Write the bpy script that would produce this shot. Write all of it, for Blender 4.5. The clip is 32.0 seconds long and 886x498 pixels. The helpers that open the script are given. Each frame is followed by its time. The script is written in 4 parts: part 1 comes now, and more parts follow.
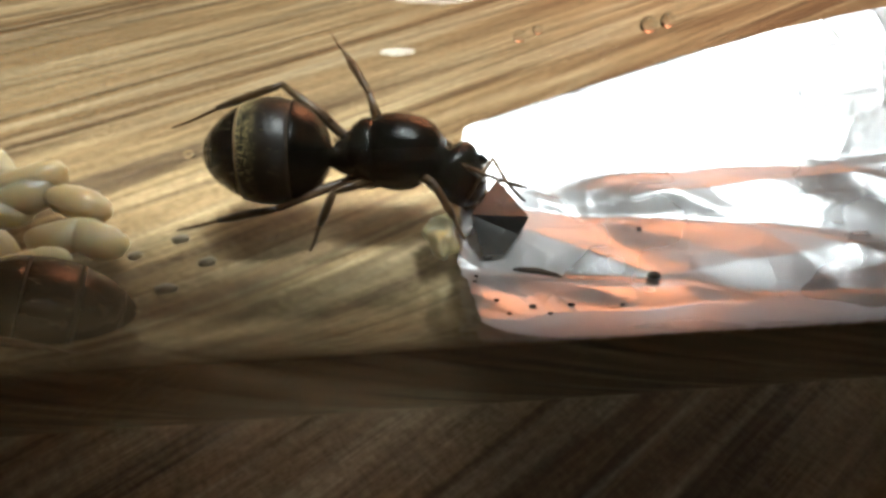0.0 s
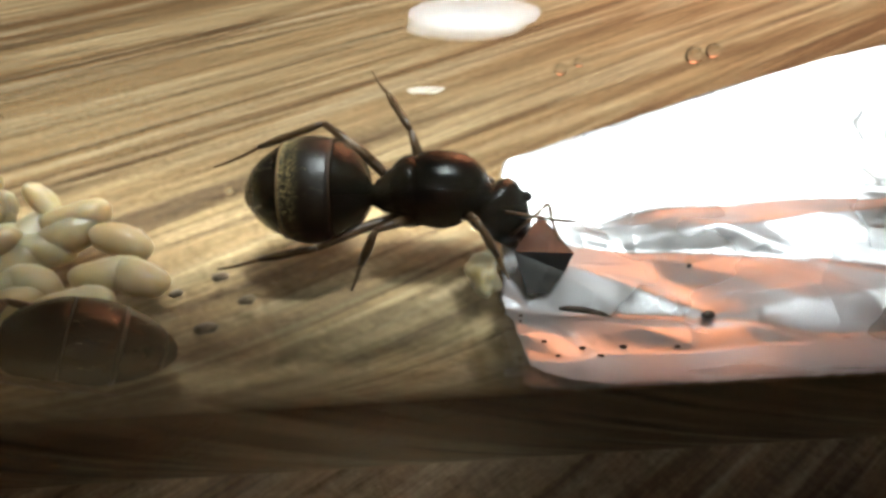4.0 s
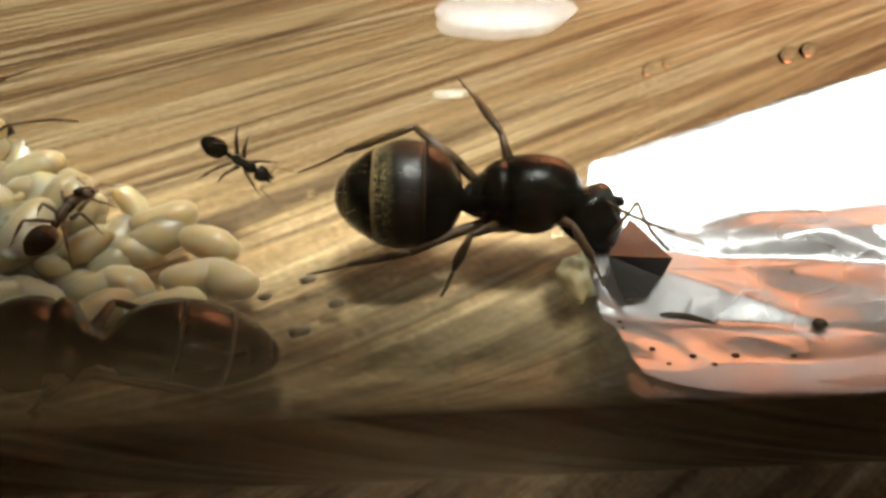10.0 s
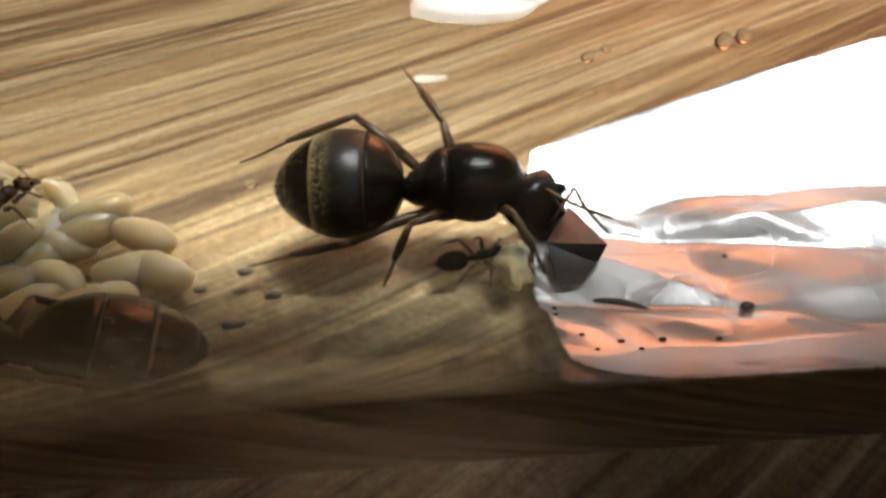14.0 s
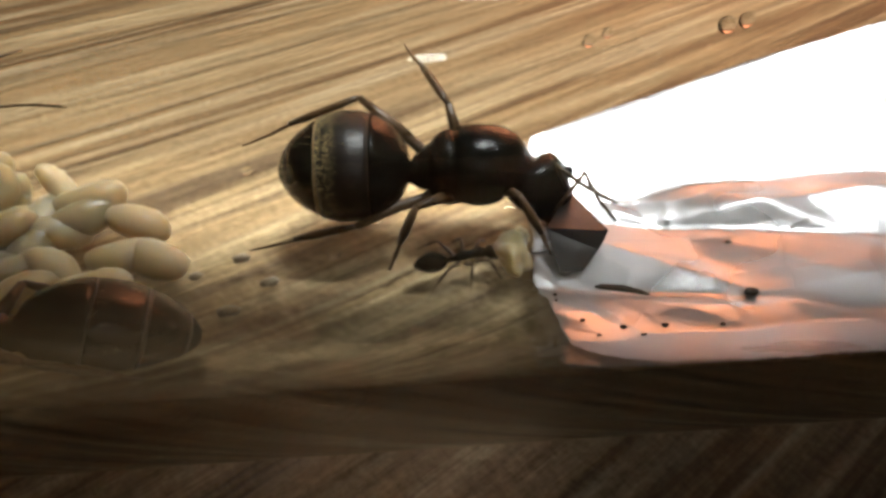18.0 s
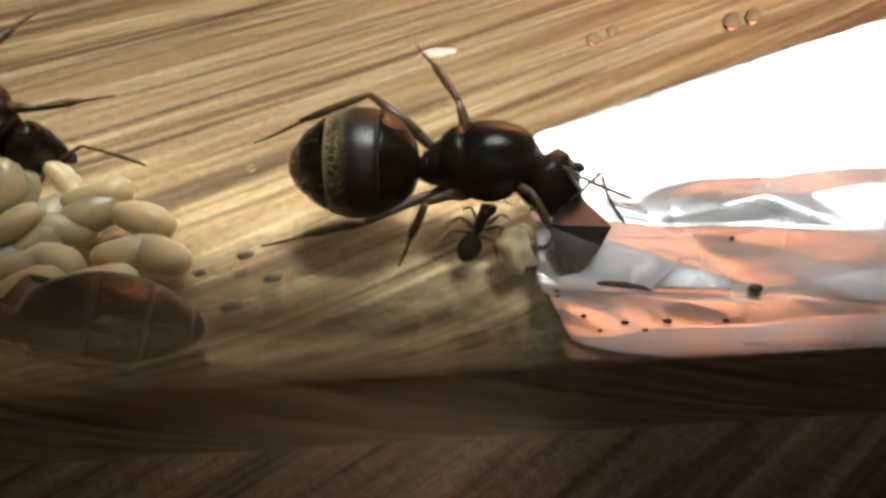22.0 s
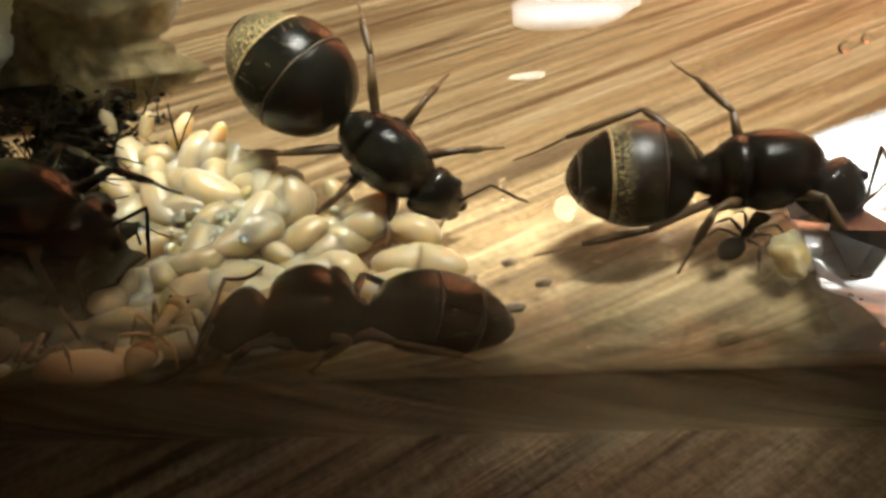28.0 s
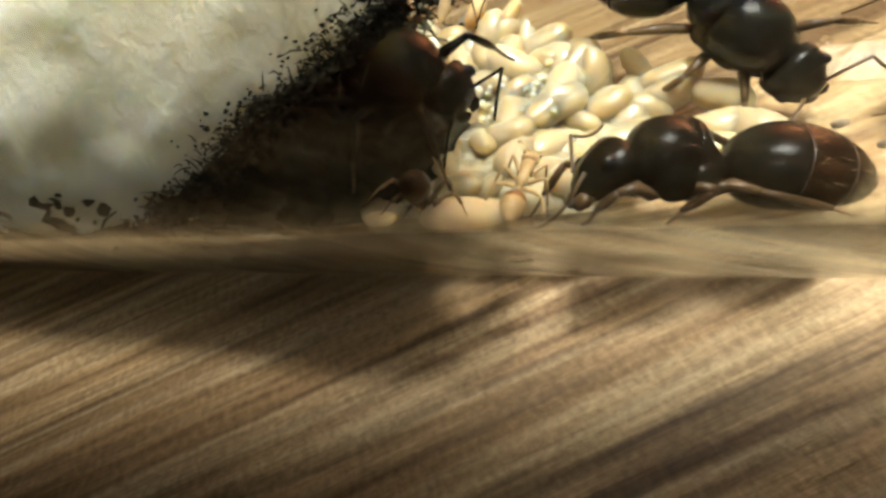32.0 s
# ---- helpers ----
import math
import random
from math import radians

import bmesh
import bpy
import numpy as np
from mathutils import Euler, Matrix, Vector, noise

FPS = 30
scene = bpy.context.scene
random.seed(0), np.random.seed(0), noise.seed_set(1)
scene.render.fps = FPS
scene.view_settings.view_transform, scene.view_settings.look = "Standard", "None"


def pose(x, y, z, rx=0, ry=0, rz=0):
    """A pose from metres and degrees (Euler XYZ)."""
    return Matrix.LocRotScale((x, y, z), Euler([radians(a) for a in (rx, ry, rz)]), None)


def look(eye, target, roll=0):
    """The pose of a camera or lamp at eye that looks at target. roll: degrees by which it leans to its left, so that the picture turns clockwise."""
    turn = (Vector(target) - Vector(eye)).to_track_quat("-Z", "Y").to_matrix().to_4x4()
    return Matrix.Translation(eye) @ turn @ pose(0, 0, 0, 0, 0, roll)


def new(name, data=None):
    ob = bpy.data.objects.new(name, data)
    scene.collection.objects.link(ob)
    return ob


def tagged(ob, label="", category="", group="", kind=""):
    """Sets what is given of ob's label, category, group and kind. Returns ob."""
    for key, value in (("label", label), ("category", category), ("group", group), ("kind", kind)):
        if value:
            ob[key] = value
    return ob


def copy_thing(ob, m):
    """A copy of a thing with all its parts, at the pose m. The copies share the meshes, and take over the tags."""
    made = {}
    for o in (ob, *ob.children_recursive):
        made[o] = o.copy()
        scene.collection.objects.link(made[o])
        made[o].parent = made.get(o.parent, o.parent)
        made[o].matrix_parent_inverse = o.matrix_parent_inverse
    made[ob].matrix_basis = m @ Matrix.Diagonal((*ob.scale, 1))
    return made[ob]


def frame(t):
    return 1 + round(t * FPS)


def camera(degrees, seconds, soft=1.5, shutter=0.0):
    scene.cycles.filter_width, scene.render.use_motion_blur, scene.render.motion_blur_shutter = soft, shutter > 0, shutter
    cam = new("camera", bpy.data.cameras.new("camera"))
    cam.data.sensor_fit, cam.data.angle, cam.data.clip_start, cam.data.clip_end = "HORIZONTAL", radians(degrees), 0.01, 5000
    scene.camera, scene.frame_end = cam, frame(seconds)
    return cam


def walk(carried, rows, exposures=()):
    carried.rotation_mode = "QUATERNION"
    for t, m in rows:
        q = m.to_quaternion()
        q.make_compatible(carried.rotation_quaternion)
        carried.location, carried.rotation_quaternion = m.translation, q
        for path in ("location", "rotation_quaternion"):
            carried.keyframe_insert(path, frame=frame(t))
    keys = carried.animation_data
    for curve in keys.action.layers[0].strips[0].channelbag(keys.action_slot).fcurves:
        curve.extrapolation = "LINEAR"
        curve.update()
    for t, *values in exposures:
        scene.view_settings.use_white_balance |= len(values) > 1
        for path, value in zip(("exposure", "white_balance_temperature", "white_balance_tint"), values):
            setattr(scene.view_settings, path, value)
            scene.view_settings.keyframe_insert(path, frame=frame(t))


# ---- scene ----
U = 0.0072          # metres for one drawing unit (half the bore of the tube is two units)
RIN, ROUT, AX = 2.0, 2.32, 2.0
cam = camera(71.51, 32.0, soft=3.0)
PATH = [
    (0.0, 0.510, -3.786, 3.815, 45.48, -1.82, -5.53),
    (0.5, 0.535, -3.905, 3.785, 47.65, -0.63, -4.35),
    (1.0, 0.495, -3.960, 3.817, 48.23, -0.42, -4.10),
    (1.5, 0.460, -3.755, 3.655, 46.14, -1.12, -4.93),
    (2.0, 0.460, -3.720, 3.708, 46.94, -0.79, -4.61),
    (2.5, 0.434, -3.694, 3.720, 47.38, -0.58, -4.34),
    (3.0, 0.393, -3.657, 3.761, 46.97, -0.68, -4.36),
    (3.5, 0.413, -3.638, 3.799, 47.82, -0.12, -3.97),
    (5.5, 0.300, -3.610, 3.791, 47.94, 0.05, -3.60),
    (6.0, 0.281, -3.611, 3.781, 48.06, -0.02, -3.57),
    (6.5, 0.278, -3.616, 3.778, 47.82, -0.10, -3.66),
    (7.0, 0.411, -3.629, 3.711, 47.03, -0.66, -4.42),
    (7.5, 0.494, -3.619, 3.606, 46.92, -1.10, -5.23),
    (8.0, 0.551, -3.551, 3.594, 46.54, -1.20, -5.46),
    (8.5, 0.481, -3.559, 3.623, 46.54, -1.03, -5.05),
    (9.0, 0.284, -3.564, 3.634, 46.58, -0.40, -4.14),
    (9.5, 0.100, -3.586, 3.671, 46.51, 0.42, -2.90),
    (10.0, -0.126, -3.540, 3.745, 48.28, 1.26, -1.79),
    (10.5, -0.356, -3.504, 3.720, 49.24, 2.02, -0.72),
    (11.0, -0.405, -3.556, 3.691, 48.92, 2.57, -0.16),
    (11.5, -0.353, -3.538, 3.685, 48.09, 2.43, -0.66),
    (12.0, -0.355, -3.563, 3.625, 47.27, 2.32, -0.81),
    (12.5, -0.285, -3.525, 3.666, 47.30, 2.06, -1.18),
    (13.0, -0.032, -3.570, 3.662, 47.98, 2.26, -1.40),
    (13.5, 0.133, -3.534, 3.705, 47.18, 0.96, -3.27),
    (14.0, 0.187, -3.540, 3.731, 47.18, 0.47, -3.97),
    (14.5, 0.248, -3.563, 3.669, 46.80, 0.44, -4.25),
    (16.5, 0.240, -3.539, 3.645, 46.86, 0.56, -4.17),
    (17.0, 0.237, -3.535, 3.656, 46.80, 0.76, -3.85),
    (17.5, 0.224, -3.556, 3.622, 47.06, 0.68, -3.87),
    (18.0, 0.205, -3.546, 3.615, 46.94, 0.60, -3.94),
    (18.5, 0.224, -3.565, 3.594, 47.22, 0.87, -3.69),
    (19.0, 0.243, -3.576, 3.588, 47.34, 0.90, -3.70),
    (19.5, 0.228, -3.556, 3.594, 46.99, 0.69, -3.92),
    (20.0, 0.218, -3.551, 3.611, 46.90, 0.74, -3.88),
    (20.5, 0.194, -3.527, 3.625, 46.46, 0.48, -4.04),
    (21.0, 0.230, -3.532, 3.628, 46.53, 0.85, -3.69),
    (21.5, 0.218, -3.537, 3.611, 46.56, 0.78, -3.73),
    (22.0, 0.268, -3.597, 3.571, 47.37, 1.22, -3.13),
    (22.5, 0.183, -3.534, 3.619, 46.54, 0.67, -3.84),
    (23.0, 0.203, -3.553, 3.580, 46.98, 0.96, -3.49),
    (23.5, 0.149, -3.462, 3.658, 45.52, 0.56, -4.30),
    (24.0, 0.161, -3.467, 3.645, 45.99, 0.66, -4.02),
    (24.5, 0.173, -3.309, 3.592, 45.59, 0.25, -4.98),
    (26.5, -0.310, -3.869, 3.608, 51.30, 3.93, -1.32),
    (27.0, -0.608, -3.836, 3.753, 52.28, 4.22, -0.21),
    (27.5, -0.880, -3.813, 3.675, 49.77, 4.92, 1.43),
    (28.0, -1.174, -3.904, 3.634, 51.01, 6.53, 3.22),
    (28.5, -1.388, -3.947, 3.569, 49.87, 8.09, 4.87),
    (29.0, -1.544, -3.955, 3.564, 49.30, 8.90, 5.86),
    (29.5, -1.743, -3.980, 3.601, 50.19, 9.90, 7.33),
    (30.0, -1.961, -4.024, 3.546, 47.03, 11.47, 8.99),
    (30.5, -2.162, -4.116, 3.472, 47.29, 14.15, 11.36),
    (31.0, -2.262, -4.347, 3.530, 49.00, 16.86, 14.98),
    (31.5, -2.255, -4.418, 3.552, 46.72, 16.75, 15.51),
    (32.0, -2.242, -4.528, 3.705, 45.57, 16.82, 15.81),
]


def place(m):
    """A pose in drawing units, brought to metres."""
    m = m.copy()
    m.translation = m.translation * U
    return m


walk(cam, [(t, place(pose(x, y, z, a, b, c))) for t, x, y, z, a, b, c in PATH],
     [(0.0, 0.0, 5600, 6), (8.8, 0.0, 5600, 6), (10.3, -0.08, 6250, 8), (12.6, -0.08, 6250, 8), (14.0, 0.0, 5850, 11),
      (24.3, 0.0, 5850, 11), (27.0, -0.15, 6200, 9), (28.0, 0.05, 6300, 9), (30.0, 0.12, 6200, 9), (31.2, 0.06, 6250, 9), (32.0, 0.06, 6350, 9)])

# ---- light ----
world = bpy.data.worlds.new("world")
scene.world = world
world.use_nodes = True
world.node_tree.nodes["Background"].inputs[0].default_value = (0.55, 0.36, 0.24, 1)
world.node_tree.nodes["Background"].inputs[1].default_value = 0.10

# a shaded desk lamp overhead: a pool of light over the tube that fades towards the front
LAMP_FROM, LAMP_TO = (10.0, 4.0, 59.0), (-4.0, 16.0, 0.0)
lamp_data = bpy.data.lights.new("desk_lamp", "SPOT")
lamp_data.energy, lamp_data.color, lamp_data.shadow_soft_size = 13.8, (1.0, 0.955, 0.885), 7.0 * U
lamp_data.spot_size, lamp_data.spot_blend = radians(41.0), 0.25
lamp = new("desk_lamp", lamp_data)
lamp.matrix_world = place(look(LAMP_FROM, LAMP_TO))
# an unseen lamp added to light the wall behind, for orange reflections in the foil
wash_data = bpy.data.lights.new("added_wash", "AREA")
wash_data.energy, wash_data.color, wash_data.size = 7.5, (1.0, 0.53, 0.33), 36 * U
wash = new("added_wash", wash_data)
wash.matrix_world = place(look((46.0, 64.0, 38.0), (50.0, 94.0, 40.0)))


# ---- materials ----
class Mat:
    """A small node-graph builder."""

    def __init__(self, name):
        self.m = bpy.data.materials.new(name)
        self.m.use_nodes = True
        self.t = self.m.node_tree
        self.bsdf = self.t.nodes["Principled BSDF"]
        self.co = self.t.nodes.new("ShaderNodeTexCoord").outputs["Object"]

    def node(self, kind, **sets):
        n = self.t.nodes.new(kind)
        for k, v in sets.items():
            if k in n.inputs:
                n.inputs[k].default_value = v
        return n

    def link(self, a, b):
        self.t.links.new(a, b)

    def mapped(self, scale, rot=(0, 0, 0), co=None):
        n = self.t.nodes.new("ShaderNodeMapping")
        n.inputs["Scale"].default_value = tuple(s / U for s in scale)
        n.inputs["Rotation"].default_value = rot
        self.link(co or self.co, n.inputs["Vector"])
        return n.outputs[0]

    def noise(self, scale, vec=None, detail=4.0, rough=0.55, dist=0.0):
        n = self.node("ShaderNodeTexNoise", Scale=scale, Detail=detail, Roughness=rough, Distortion=dist)
        self.link(vec or self.mapped((1, 1, 1)), n.inputs["Vector"])
        return n.outputs["Fac"]

    def ramp(self, fac, stops):
        n = self.t.nodes.new("ShaderNodeValToRGB")
        e = n.color_ramp.elements
        while len(e) < len(stops):
            e.new(0.5)
        for k, (p, c) in enumerate(stops):
            e[k].position = p
            e[k].color = (*c, 1) if len(c) == 3 else c
        self.link(fac, n.inputs[0])
        return n.outputs[0]

    def mix(self, fac, a, b, blend="MIX"):
        n = self.t.nodes.new("ShaderNodeMix")
        n.data_type, n.blend_type = "RGBA", blend
        for k, v in ((0, fac), (6, a), (7, b)):
            if hasattr(v, "is_output"):
                self.link(v, n.inputs[k])
            else:
                n.inputs[k].default_value = v if k == 0 or len(v) == 4 else (*v, 1)
        return n.outputs[2]

    def bump(self, height, strength=0.3, dist=0.05):
        n = self.node("ShaderNodeBump", Strength=strength, Distance=dist * U)
        self.link(height, n.inputs["Height"])
        self.link(n.outputs[0], self.bsdf.inputs["Normal"])

    def set(self, **sets):
        for k, v in sets.items():
            k = k.replace("_", " ")
            if hasattr(v, "is_output"):
                self.link(v, self.bsdf.inputs[k])
            else:
                self.bsdf.inputs[k].default_value = (*v, 1) if isinstance(v, tuple) and len(v) == 3 and k != "Subsurface Radius" else v
        return self


def wood_material():
    a = Mat("pale_wood")
    turn = (0, 0, radians(-GRAIN))
    n0 = a.t.nodes.new("ShaderNodeMapping")
    n0.inputs["Rotation"].default_value = turn
    a.link(a.co, n0.inputs["Vector"])
    v = n0.outputs[0]
    band = a.noise(1.0, a.mapped((0.045, 0.60, 1), co=v), 3, 0.5, 0.3)
    pores = a.noise(1.0, a.mapped((0.10, 2.3, 1), co=v), 4, 0.55, 0.5)
    ridge = a.noise(1.0, a.mapped((0.35, 7.0, 1), co=v), 3, 0.5, 0.25)
    tooth = a.noise(1.0, a.mapped((16.0, 8.0, 1), co=v), 2, 0.5)
    fine = a.noise(1.0, a.mapped((1.4, 26, 1), co=v), 4, 0.7)
    speck = a.noise(1.0, a.mapped((14, 22, 1), co=v), 3, 0.6)
    base = a.ramp(band, [(0.32, (0.19, 0.108, 0.046)), (0.5, (0.345, 0.23, 0.112)), (0.68, (0.53, 0.405, 0.235))])
    dark = a.ramp(pores, [(0.34, (0.82, 0.82, 0.82)), (0.48, (0.0, 0.0, 0.0))])
    c = a.mix(dark, base, (0.075, 0.038, 0.013))
    lt = a.ramp(pores, [(0.58, (0, 0, 0)), (0.70, (0.7, 0.7, 0.7))])
    c = a.mix(lt, c, (0.62, 0.50, 0.33))
    line = a.noise(1.0, a.mapped((0.05, 1.15, 1), co=v), 2, 0.4, 0.25)
    c = a.mix(a.ramp(line, [(0.40, (0, 0, 0)), (0.435, (0.42, 0.42, 0.42)), (0.46, (0, 0, 0)), (0.55, (0, 0, 0)), (0.575, (0.4, 0.4, 0.4)), (0.60, (0, 0, 0))]), c, (0.60, 0.49, 0.31))
    c = a.mix(a.ramp(line, [(0.455, (0, 0, 0)), (0.475, (0.45, 0.45, 0.45)), (0.50, (0, 0, 0)), (0.595, (0, 0, 0)), (0.62, (0.45, 0.45, 0.45)), (0.65, (0, 0, 0))]), c, (0.085, 0.045, 0.016))
    rows = a.mix(0.35, ridge, tooth)
    c = a.mix(1.0, c, a.ramp(rows, [(0.39, (0.66, 0.62, 0.55)), (0.58, (1.12, 1.12, 1.10))]), "MULTIPLY")
    f = a.ramp(fine, [(0.35, (0.82, 0.80, 0.77)), (0.65, (1.06, 1.06, 1.06))])
    c = a.mix(1.0, c, f, "MULTIPLY")
    s = a.ramp(speck, [(0.35, (0.8, 0.78, 0.72)), (0.6, (1.05, 1.05, 1.05))])
    c = a.mix(1.0, c, s, "MULTIPLY")
    a.set(Base_Color=c, Roughness=0.5, Specular_IOR_Level=0.35)
    h = a.mix(0.4, a.mix(0.3, pores, fine), rows)
    a.bump(h, 0.85, 0.12)
    return a.m


def glass_material():
    """Clear glass that bends the view, with faint drawn streaks along its wall."""
    a = Mat("clear_glass")
    g = a.node("ShaderNodeBsdfGlass", IOR=1.48, Roughness=0.0)
    g.inputs["Color"].default_value = (0.965, 0.975, 0.955, 1)
    streak = a.noise(1.0, a.mapped((9, 0.6, 0.6)), 3, 0.6)
    n = a.node("ShaderNodeBump", Strength=0.012, Distance=0.02 * U)
    a.link(streak, n.inputs["Height"])
    a.link(n.outputs[0], g.inputs["Normal"])
    a.link(g.outputs[0], a.t.nodes["Material Output"].inputs["Surface"])
    return a.m


def foil_material(name="kitchen_foil", base=(0.91, 0.91, 0.92)):
    a = Mat(name)
    lines = a.noise(1.0, a.mapped((60, 2.5, 2.5)), 3, 0.6)
    fold = a.noise(1.6, None, 3, 0.5, 0.3)
    dull = a.noise(0.9, None, 2, 0.5)
    a.set(Base_Color=base, Metallic=1.0, Roughness=a.ramp(dull, [(0.35, (0.20,) * 3), (0.65, (0.34,) * 3)]))
    cell = a.node("ShaderNodeTexVoronoi", Scale=2.1, Randomness=1.0)
    cell.feature = "DISTANCE_TO_EDGE"
    a.link(a.mapped((1, 1, 1)), cell.inputs["Vector"])
    crease = a.ramp(cell.outputs["Distance"], [(0.0, (1, 1, 1)), (0.035, (0.25, 0.25, 0.25)), (0.12, (0, 0, 0))])
    fine = a.noise(1.0, a.mapped((34, 6, 6)), 2, 0.5)
    h = a.mix(0.05, fold, lines)
    h = a.mix(0.06, h, fine)
    a.bump(a.mix(0.14, h, crease), 0.14, 0.13)
    return a.m


def cuticle_material(name, dark, warm, rough=0.16, speck=0.5):
    a = Mat(name)
    n = a.noise(4.0, None, 4, 0.6)
    c = a.mix(a.ramp(n, [(0.38, (0, 0, 0)), (0.72, (1, 1, 1))]), dark, warm)
    g = a.noise(46.0, None, 4, 0.65)
    dents = a.noise(11.0, None, 3, 0.6)
    a.set(Base_Color=c, Roughness=a.ramp(n, [(0.3, (rough * 0.8,) * 3), (0.7, (rough * 1.5,) * 3)]), Specular_IOR_Level=0.42)
    a.bump(a.mix(0.45, g, dents), 0.34 * speck, 0.03)
    return a.m


def fleece_material():
    """Tergite cuticle with short golden hairs that thicken towards its rear rim and sides."""
    a = Mat("hairy_cuticle")
    n = a.noise(5.0, None, 4, 0.7, 0.6)
    h = a.noise(1.0, a.mapped((30, 52, 52)), 3, 0.6)
    cut = a.t.nodes.new("ShaderNodeSeparateXYZ")
    a.link(a.mapped((1, 1, 1)), cut.inputs[0])
    rim = a.t.nodes.new("ShaderNodeMapRange")
    for k, v in ((1, -0.53), (2, -0.67), (3, 0.0), (4, 1.0)):
        rim.inputs[k].default_value = v
    a.link(cut.outputs["X"], rim.inputs[0])
    m = a.mix(1.0, a.ramp(n, [(0.30, (0.2, 0.2, 0.2)), (0.52, (1, 1, 1))]), a.ramp(h, [(0.46, (0, 0, 0)), (0.62, (1, 1, 1))]), "MULTIPLY")
    m = a.mix(1.0, m, rim.outputs[0], "MULTIPLY")
    a.set(Base_Color=a.mix(m, (0.014, 0.010, 0.006), (0.44, 0.35, 0.16)), Roughness=0.30, Specular_IOR_Level=0.45)
    a.bump(h, 0.2, 0.02)
    return a.m


def brood_material(name, a_col, b_col, wet=0.35):
    a = Mat(name)
    n = a.noise(2.4, None, 3, 0.5)
    info = a.t.nodes.new("ShaderNodeObjectInfo")
    v = a.mix(info.outputs["Random"], a_col, b_col)
    c = a.mix(1.0, v, a.ramp(n, [(0.3, (0.86, 0.84, 0.78)), (0.7, (1.06, 1.06, 1.04))]), "MULTIPLY")
    a.set(Base_Color=c, Roughness=wet, Subsurface_Weight=1.0, Subsurface_Radius=(1.0, 0.75, 0.4), Subsurface_Scale=0.45 * U)
    a.bump(a.noise(9.0, None, 4, 0.6), 0.3, 0.03)
    return a.m


def plain_material(name, col, col2, scale, rough=0.6, bump=0.3, sss=0.0, metal=0.0):
    a = Mat(name)
    n = a.noise(scale, None, 5, 0.6)
    a.set(Base_Color=a.ramp(n, [(0.3, col), (0.7, col2)]), Roughness=rough, Metallic=metal)
    if sss:
        a.set(Subsurface_Weight=sss, Subsurface_Radius=(1.0, 0.8, 0.5), Subsurface_Scale=0.25 * U)
    a.bump(a.noise(scale * 4, None, 4, 0.65), bump, 0.05)
    if rough >= 0.75:
        a.set(Specular_IOR_Level=0.12)
    return a.m


def cotton_material():
    """Cream cotton wool whose inner end has soaked up an olive stain."""
    a = Mat("cotton_wool")
    clean = a.ramp(a.noise(2.5, None, 5, 0.6), [(0.3, (0.90, 0.84, 0.62)), (0.7, (0.97, 0.93, 0.76))])
    dirty = a.ramp(a.noise(3.0, None, 5, 0.65), [(0.3, (0.10, 0.09, 0.045)), (0.7, (0.42, 0.38, 0.22))])
    cut = a.t.nodes.new("ShaderNodeSeparateXYZ")
    a.link(a.mapped((1, 1, 1)), cut.inputs[0])
    n = a.noise(1.1, None, 5, 0.65)
    edge = a.node("ShaderNodeMath")
    edge.operation = "MULTIPLY_ADD"
    edge.inputs[1].default_value, edge.inputs[2].default_value = 1.6, -0.8
    a.link(n, edge.inputs[0])
    both = a.t.nodes.new("ShaderNodeMath")
    a.link(cut.outputs["X"], both.inputs[0])
    a.link(edge.outputs[0], both.inputs[1])
    span = a.t.nodes.new("ShaderNodeMapRange")
    for k, v in ((1, -5.3), (2, -3.1), (3, 0.0), (4, 0.6)):
        span.inputs[k].default_value = v
    a.link(both.outputs[0], span.inputs[0])
    a.set(Base_Color=a.mix(span.outputs[0], clean, dirty), Roughness=0.9, Specular_IOR_Level=0.12,
          Subsurface_Weight=0.7, Subsurface_Radius=(1.0, 0.85, 0.55), Subsurface_Scale=0.5 * U)
    a.bump(a.noise(8.0, None, 5, 0.7), 0.7, 0.08)
    return a.m


def water_material():
    a = Mat("water_drop")
    g = a.node("ShaderNodeBsdfGlass", IOR=1.33, Roughness=0.0)
    a.link(g.outputs[0], a.t.nodes["Material Output"].inputs["Surface"])
    return a.m


GRAIN = 34.0
M_WOOD = wood_material()
M_GLASS = glass_material()
M_FOIL = foil_material()
# dark base colour painted in place of a dark reflection
M_DARK_FOIL = foil_material("darkened_foil", (0.08, 0.082, 0.08))
M_BLACK = cuticle_material("queen_cuticle", (0.0042, 0.0042, 0.0032), (0.013, 0.0115, 0.0065), 0.11)
M_FLEECE = fleece_material()
M_BROWN = cuticle_material("brown_cuticle", (0.012, 0.006, 0.003), (0.042, 0.019, 0.008))
M_SEAM = plain_material("dark_membrane", (0.03, 0.016, 0.008), (0.08, 0.045, 0.02), 14, 0.45, 0.3)
M_LEG = cuticle_material("leg_cuticle", (0.042, 0.024, 0.010), (0.13, 0.078, 0.033), 0.3)
M_TARSUS = cuticle_material("tarsus_cuticle", (0.09, 0.05, 0.02), (0.20, 0.12, 0.05), 0.35)
M_MEMBRANE = plain_material("gold_membrane", (0.16, 0.10, 0.04), (0.38, 0.27, 0.12), 14, 0.45, 0.3)
M_HAIR = plain_material("pale_hair", (0.36, 0.26, 0.12), (0.52, 0.40, 0.20), 20, 0.4, 0.1)
M_EYE = cuticle_material("eye", (0.006, 0.006, 0.006), (0.012, 0.012, 0.012), 0.15)
M_CALLOW = cuticle_material("pale_cuticle", (0.36, 0.23, 0.10), (0.52, 0.37, 0.18), 0.22)
